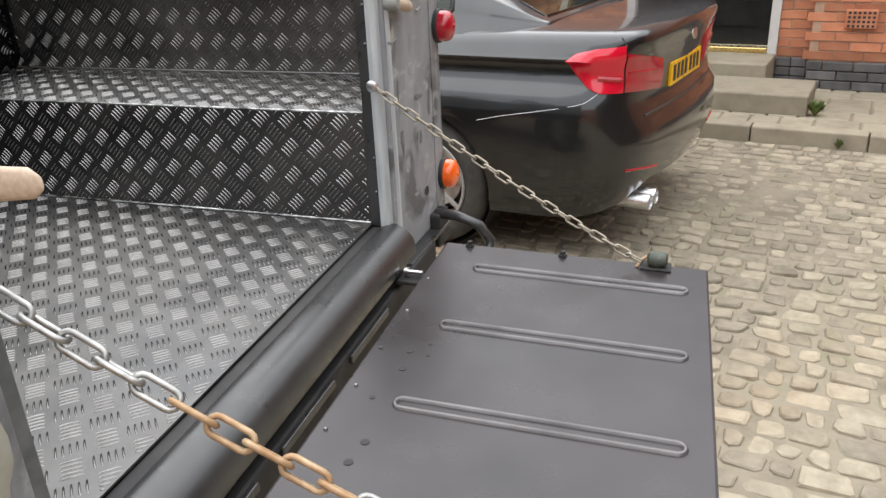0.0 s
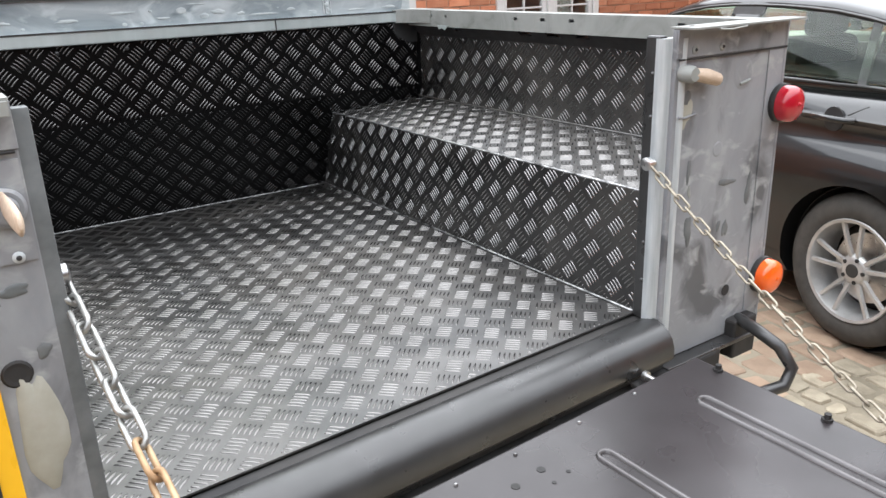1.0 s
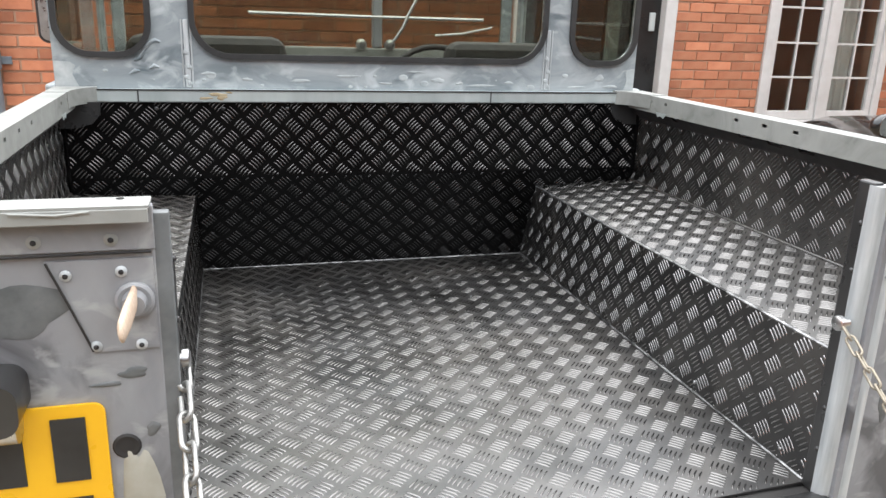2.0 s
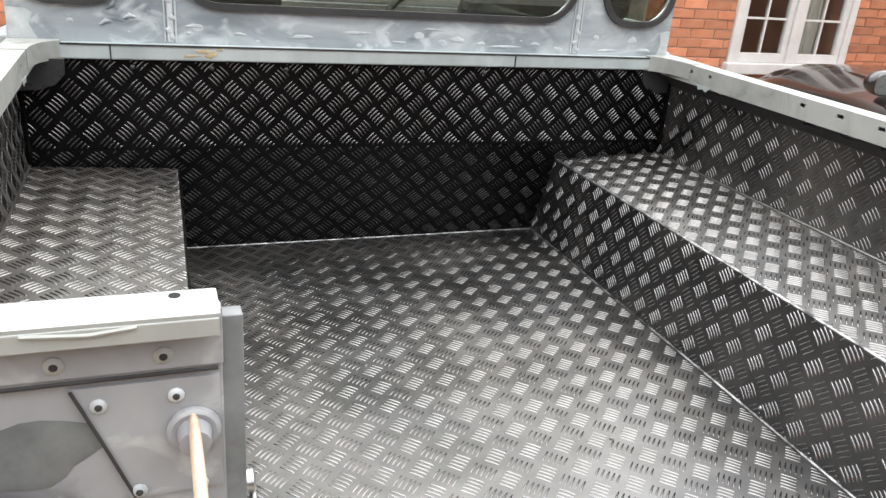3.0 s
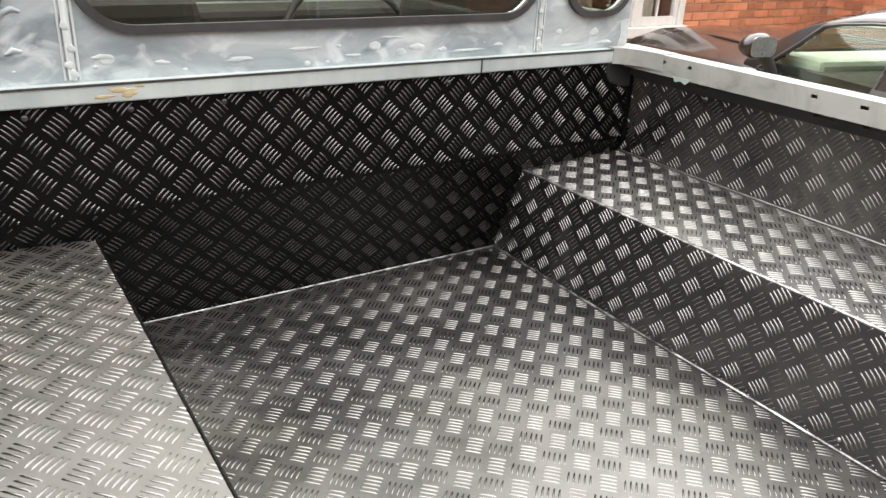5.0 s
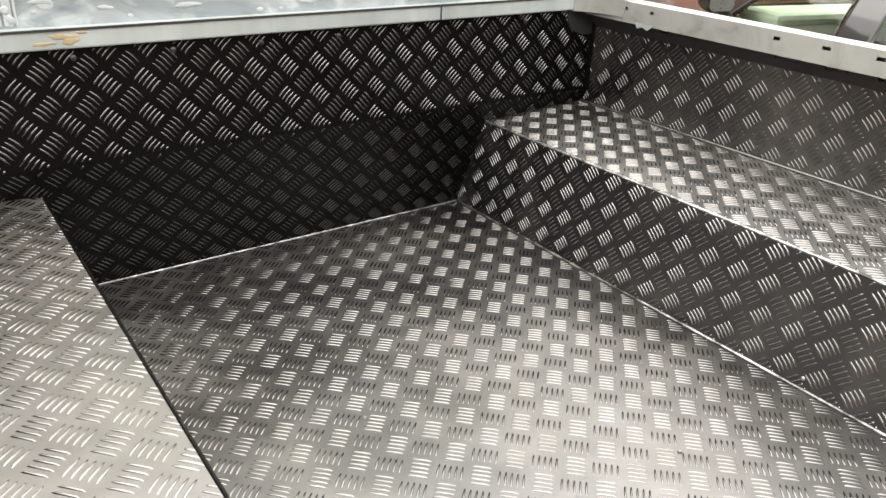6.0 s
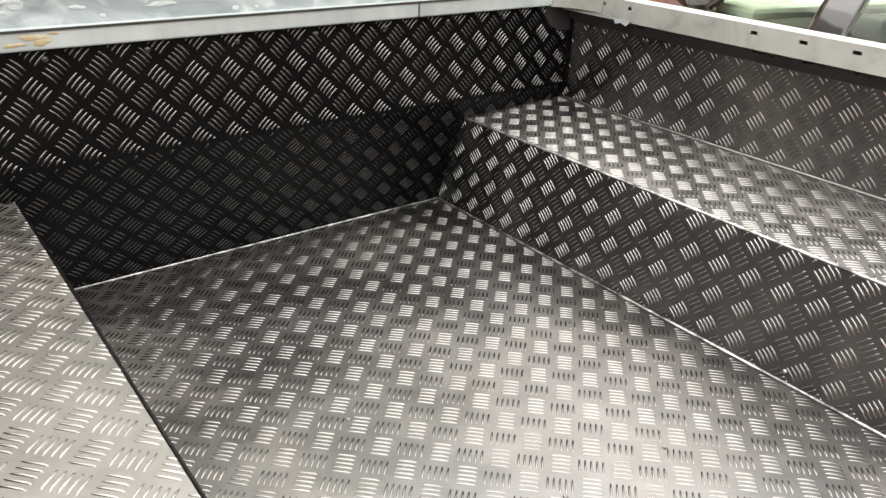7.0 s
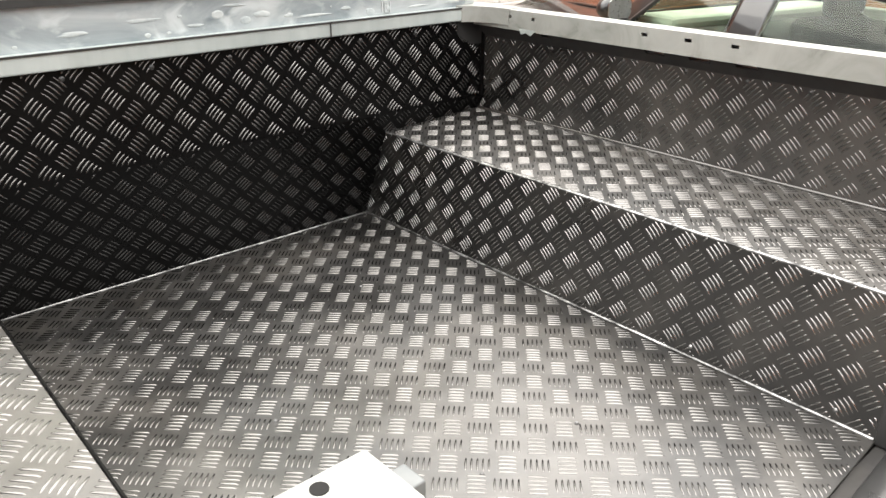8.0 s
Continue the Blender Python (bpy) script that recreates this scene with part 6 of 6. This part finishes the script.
part("door_leaf", boxed(DOOR[0] + 0.1, DOOR[1] - 0.1, NORTH + 0.05, NORTH + 0.095, G + 0.02, DOOR[3], bevel=0.004), M_DOOR, door_n, "black painted door leaf")
part("lintel", boxed(DOOR[0], DOOR[1], NORTH - 0.02, NORTH + 0.1, DOOR[3], DOOR[3] + 0.1), M_STONE, door_n)
part("letter_plate", boxed(DOOR[1] - 0.20, DOOR[1] - 0.15, NORTH + 0.035, NORTH + 0.05, 0.62, 0.76, bevel=0.004), M_ALU, door_n)
pipe = thing("drainpipe", (-1.75, NORTH - 0.09, G), "blue-grey painted iron drainpipe on the brick wall", "drainpipe")
part("pipe", tubed([(-1.75, NORTH - 0.09, G), (-1.75, NORTH - 0.09, HIGH)], 0.05, 18), M_PIPE, pipe, "", "", 40)
for z in (-0.4, 0.32, 1.4):
    c = part("collar", tubed([(-1.75, NORTH - 0.09, z - 0.05), (-1.75, NORTH - 0.09, z + 0.05)], 0.06, 18), M_PIPE, pipe, "", "", 40)
    part("wall_ear", boxed(-1.86, -1.64, NORTH - 0.045, NORTH - 0.024, z - 0.025, z + 0.025, bevel=0.004), M_PIPE, c)

# the house along the pavement: a recessed black door, stone steps, a blue-brick plinth
ED = (-1.07, 0.05, -0.595, 1.5)
wall_e = thing("wall_east", (EAST, 0.0, G), "red brick house wall with a blue-brick plinth", "wall", "", "structure")
masonry(wall_e, [(EAST, EAST + 0.25, -9, ED[0] - 0.08, G, HIGH), (EAST, EAST + 0.25, ED[1] + 0.08, NORTH, G, HIGH), (EAST, EAST + 0.25, ED[0] - 0.08, ED[1] + 0.08, ED[3] + 0.08, HIGH), (EAST, EAST + 0.25, ED[0] - 0.08, ED[1] + 0.08, G, ED[2])])
PL = -0.63
brickwork(wall_e, (0, 1, 0), (EAST + 0.011, 0, 0), (-1, 0, 0), -9, NORTH, PL, HIGH, [(ED[0] - 0.02, ED[1] + 0.02, G, ED[3] + 0.05)], (-2.6, 0.0, -0.9, 0.6), 130, M_BRICK, M_BRICKS, None)
# forward-standing wall beyond the door pier
part("wall_pier", boxed(EAST - 0.12, EAST - 0.03, -9, -1.40, G, HIGH), M_MORTAR, wall_e)
brickwork(wall_e, (0, 1, 0), (EAST - 0.109, 0, 0), (-1, 0, 0), -9, -1.385, PL, HIGH, [], (-2.6, -1.3, -0.9, 0.4), 90, M_BRICK, M_BRICKS, None)
for row in range(3):
    for k in range(9):
        y0 = -1.40 - (k + 1) * 0.225 - (0.11 if row % 2 else 0) + 0.11
        part("plinth_brick", boxed(EAST - 0.165, EAST - 0.10, y0 + 0.005, min(y0 + 0.22, -1.395), PL - 0.075 * (row + 1) + 0.005, PL - 0.075 * row - 0.004, bevel=0.004, seg=1), M_BLUE, wall_e)
    for k in range(2):
        part("plinth_brick", boxed(EAST - 0.05, EAST - 0.002, -1.385 + 0.12 * k, -1.385 + 0.12 * k + 0.115, PL - 0.075 * (row + 1) + 0.005, PL - 0.075 * row - 0.004, bevel=0.004, seg=1), M_BLUE, wall_e)
vent = thing("air_brick", (EAST - 0.155, -1.74, -0.30), "terracotta air brick with small holes", "vent")
part("body", boxed(EAST - 0.165, EAST - 0.12, -1.85, -1.63, -0.37, -0.23, bevel=0.004), M_BRICK, vent)
for i in range(6):
    for j in range(4):
        part("vent_hole", boxed(EAST - 0.168, EAST - 0.1645, -1.837 + 0.034 * i, -1.837 + 0.034 * i + 0.02, -0.36 + 0.033 * j, -0.36 + 0.033 * j + 0.018), M_DARK, vent)
door_e = thing("door_2", (EAST + 0.05, -0.5, ED[2]), "black panelled door with a brass threshold in a white frame", "door", "", "structure")
for y0, y1 in ((ED[0] - 0.075, ED[0]), (ED[1], ED[1] + 0.075)):
    part("door_frame", boxed(EAST - 0.035, EAST + 0.12, y0, y1, ED[2] - 0.07, ED[3], bevel=0.006), M_JOINERY, door_e, "white door frame")
part("door_frame", boxed(EAST - 0.035, EAST + 0.12, ED[0] - 0.075, ED[1] + 0.075, ED[3], ED[3] + 0.08, bevel=0.006), M_JOINERY, door_e)
leaf = part("door_leaf", boxed(EAST + 0.05, EAST + 0.1, ED[0] + 0.002, ED[1] - 0.002, ED[2] + 0.04, ED[3] - 0.002, bevel=0.003), M_DOOR, door_e, "black gloss door leaf")
for y0, y1 in ((-0.94, -0.58), (-0.44, -0.08)):
    for z0, z1 in ((ED[2] + 0.2, ED[2] + 0.8), (ED[2] + 1.0, ED[3] - 0.15)):
        bm = ring_prism(bmesh.new(), rounded(y1 - y0, z1 - z0, 0.003, 2, y0, z0), rounded(y1 - y0 - 0.05, z1 - z0 - 0.05, 0.003, 2, y0 + 0.025, z0 + 0.025), (0, 1, 0), (0, 0, 1), (EAST + 0.034, 0, 0), 0.016)
        part("panel_moulding", bm, M_DOOR, leaf)
part("threshold", boxed(EAST - 0.045, EAST + 0.1, ED[0] - 0.0, ED[1], ED[2] - 0.01, ED[2] + 0.035, bevel=0.01), M_BRASS, door_e, "polished brass threshold")
step = thing("door_step", (6.0, -0.5, PAVE), "worn sandstone door step", "step", "door steps")
part("block", boxed(5.80, EAST - 0.002, -1.145, 0.15, PAVE, ED[2] - 0.012, bevel=0.012), M_STONE, step)
step2 = thing("door_step", (5.5, -0.5, PAVE), "worn sandstone lower door step", "step", "door steps")
part("block", boxed(5.2, 5.798, -1.52, 0.3, PAVE - 0.01, PAVE + 0.145, bevel=0.014), M_STONE, step2)
M_SLATE = surface("grey_roof_slate", [(0.3, grey(0.07)), (0.7, grey(0.13))], scale=3, rough=(0.6, 0.8), bump_s=0.3, bump_scale=12, stretch=(1, 1, 6))
part("roof_north", prism(bmesh.new(), [(-0.25, 0), (4.0, 0.9), (8.0, 0)], (0, 1, 0), (0, 0, 1), (-7.2, NORTH, HIGH), 15.6), M_SLATE, None, "slate roof", "structure")
roof_e = part("roof_east", prism(bmesh.new(), [(-0.25, 0), (4.0, 0.9), (8.0, 0)], (1, 0, 0), (0, 0, 1), (EAST, NORTH - 1.5, HIGH), 12.2), M_SLATE, None, "slate roof", "structure")
# unseen plain walls added to close the street; the south one blocks sky light
part("wall_west", boxed(-7.3, -7.0, -9, NORTH, G, HIGH), M_BRICKS, None, "unseen plain brick wall", "structure")
part("wall_south", boxed(-7.3, 8.0, -6.3, -6, G, 3.6), M_DARK_BRICK, None, "unseen dark brick wall, added to block sky light", "structure")

# the street runs a little askew to the truck
askew = Matrix.Translation((KERB, -0.64, 0)) @ Matrix.Rotation(radians(-10.5), 4, 'Z') @ Matrix.Translation((-KERB, 0.64, 0))
for ob in STREET + [paving, kerb, pave]:
    ob.matrix_world = askew @ Matrix.Translation(ob.location)
for ob in (wall_e, vent, door_e, step, step2, roof_e):
    ob.matrix_world = askew @ Matrix.Translation((0, 0.27, 0)) @ Matrix.Translation(ob.location)
turn = Matrix.Rotation(radians(-12.75), 4, 'Z')
car.matrix_world = Matrix.Translation(Vector((3.123, -0.578, G + 0.008)) + turn @ Vector((0, 2.3, 0))) @ turn
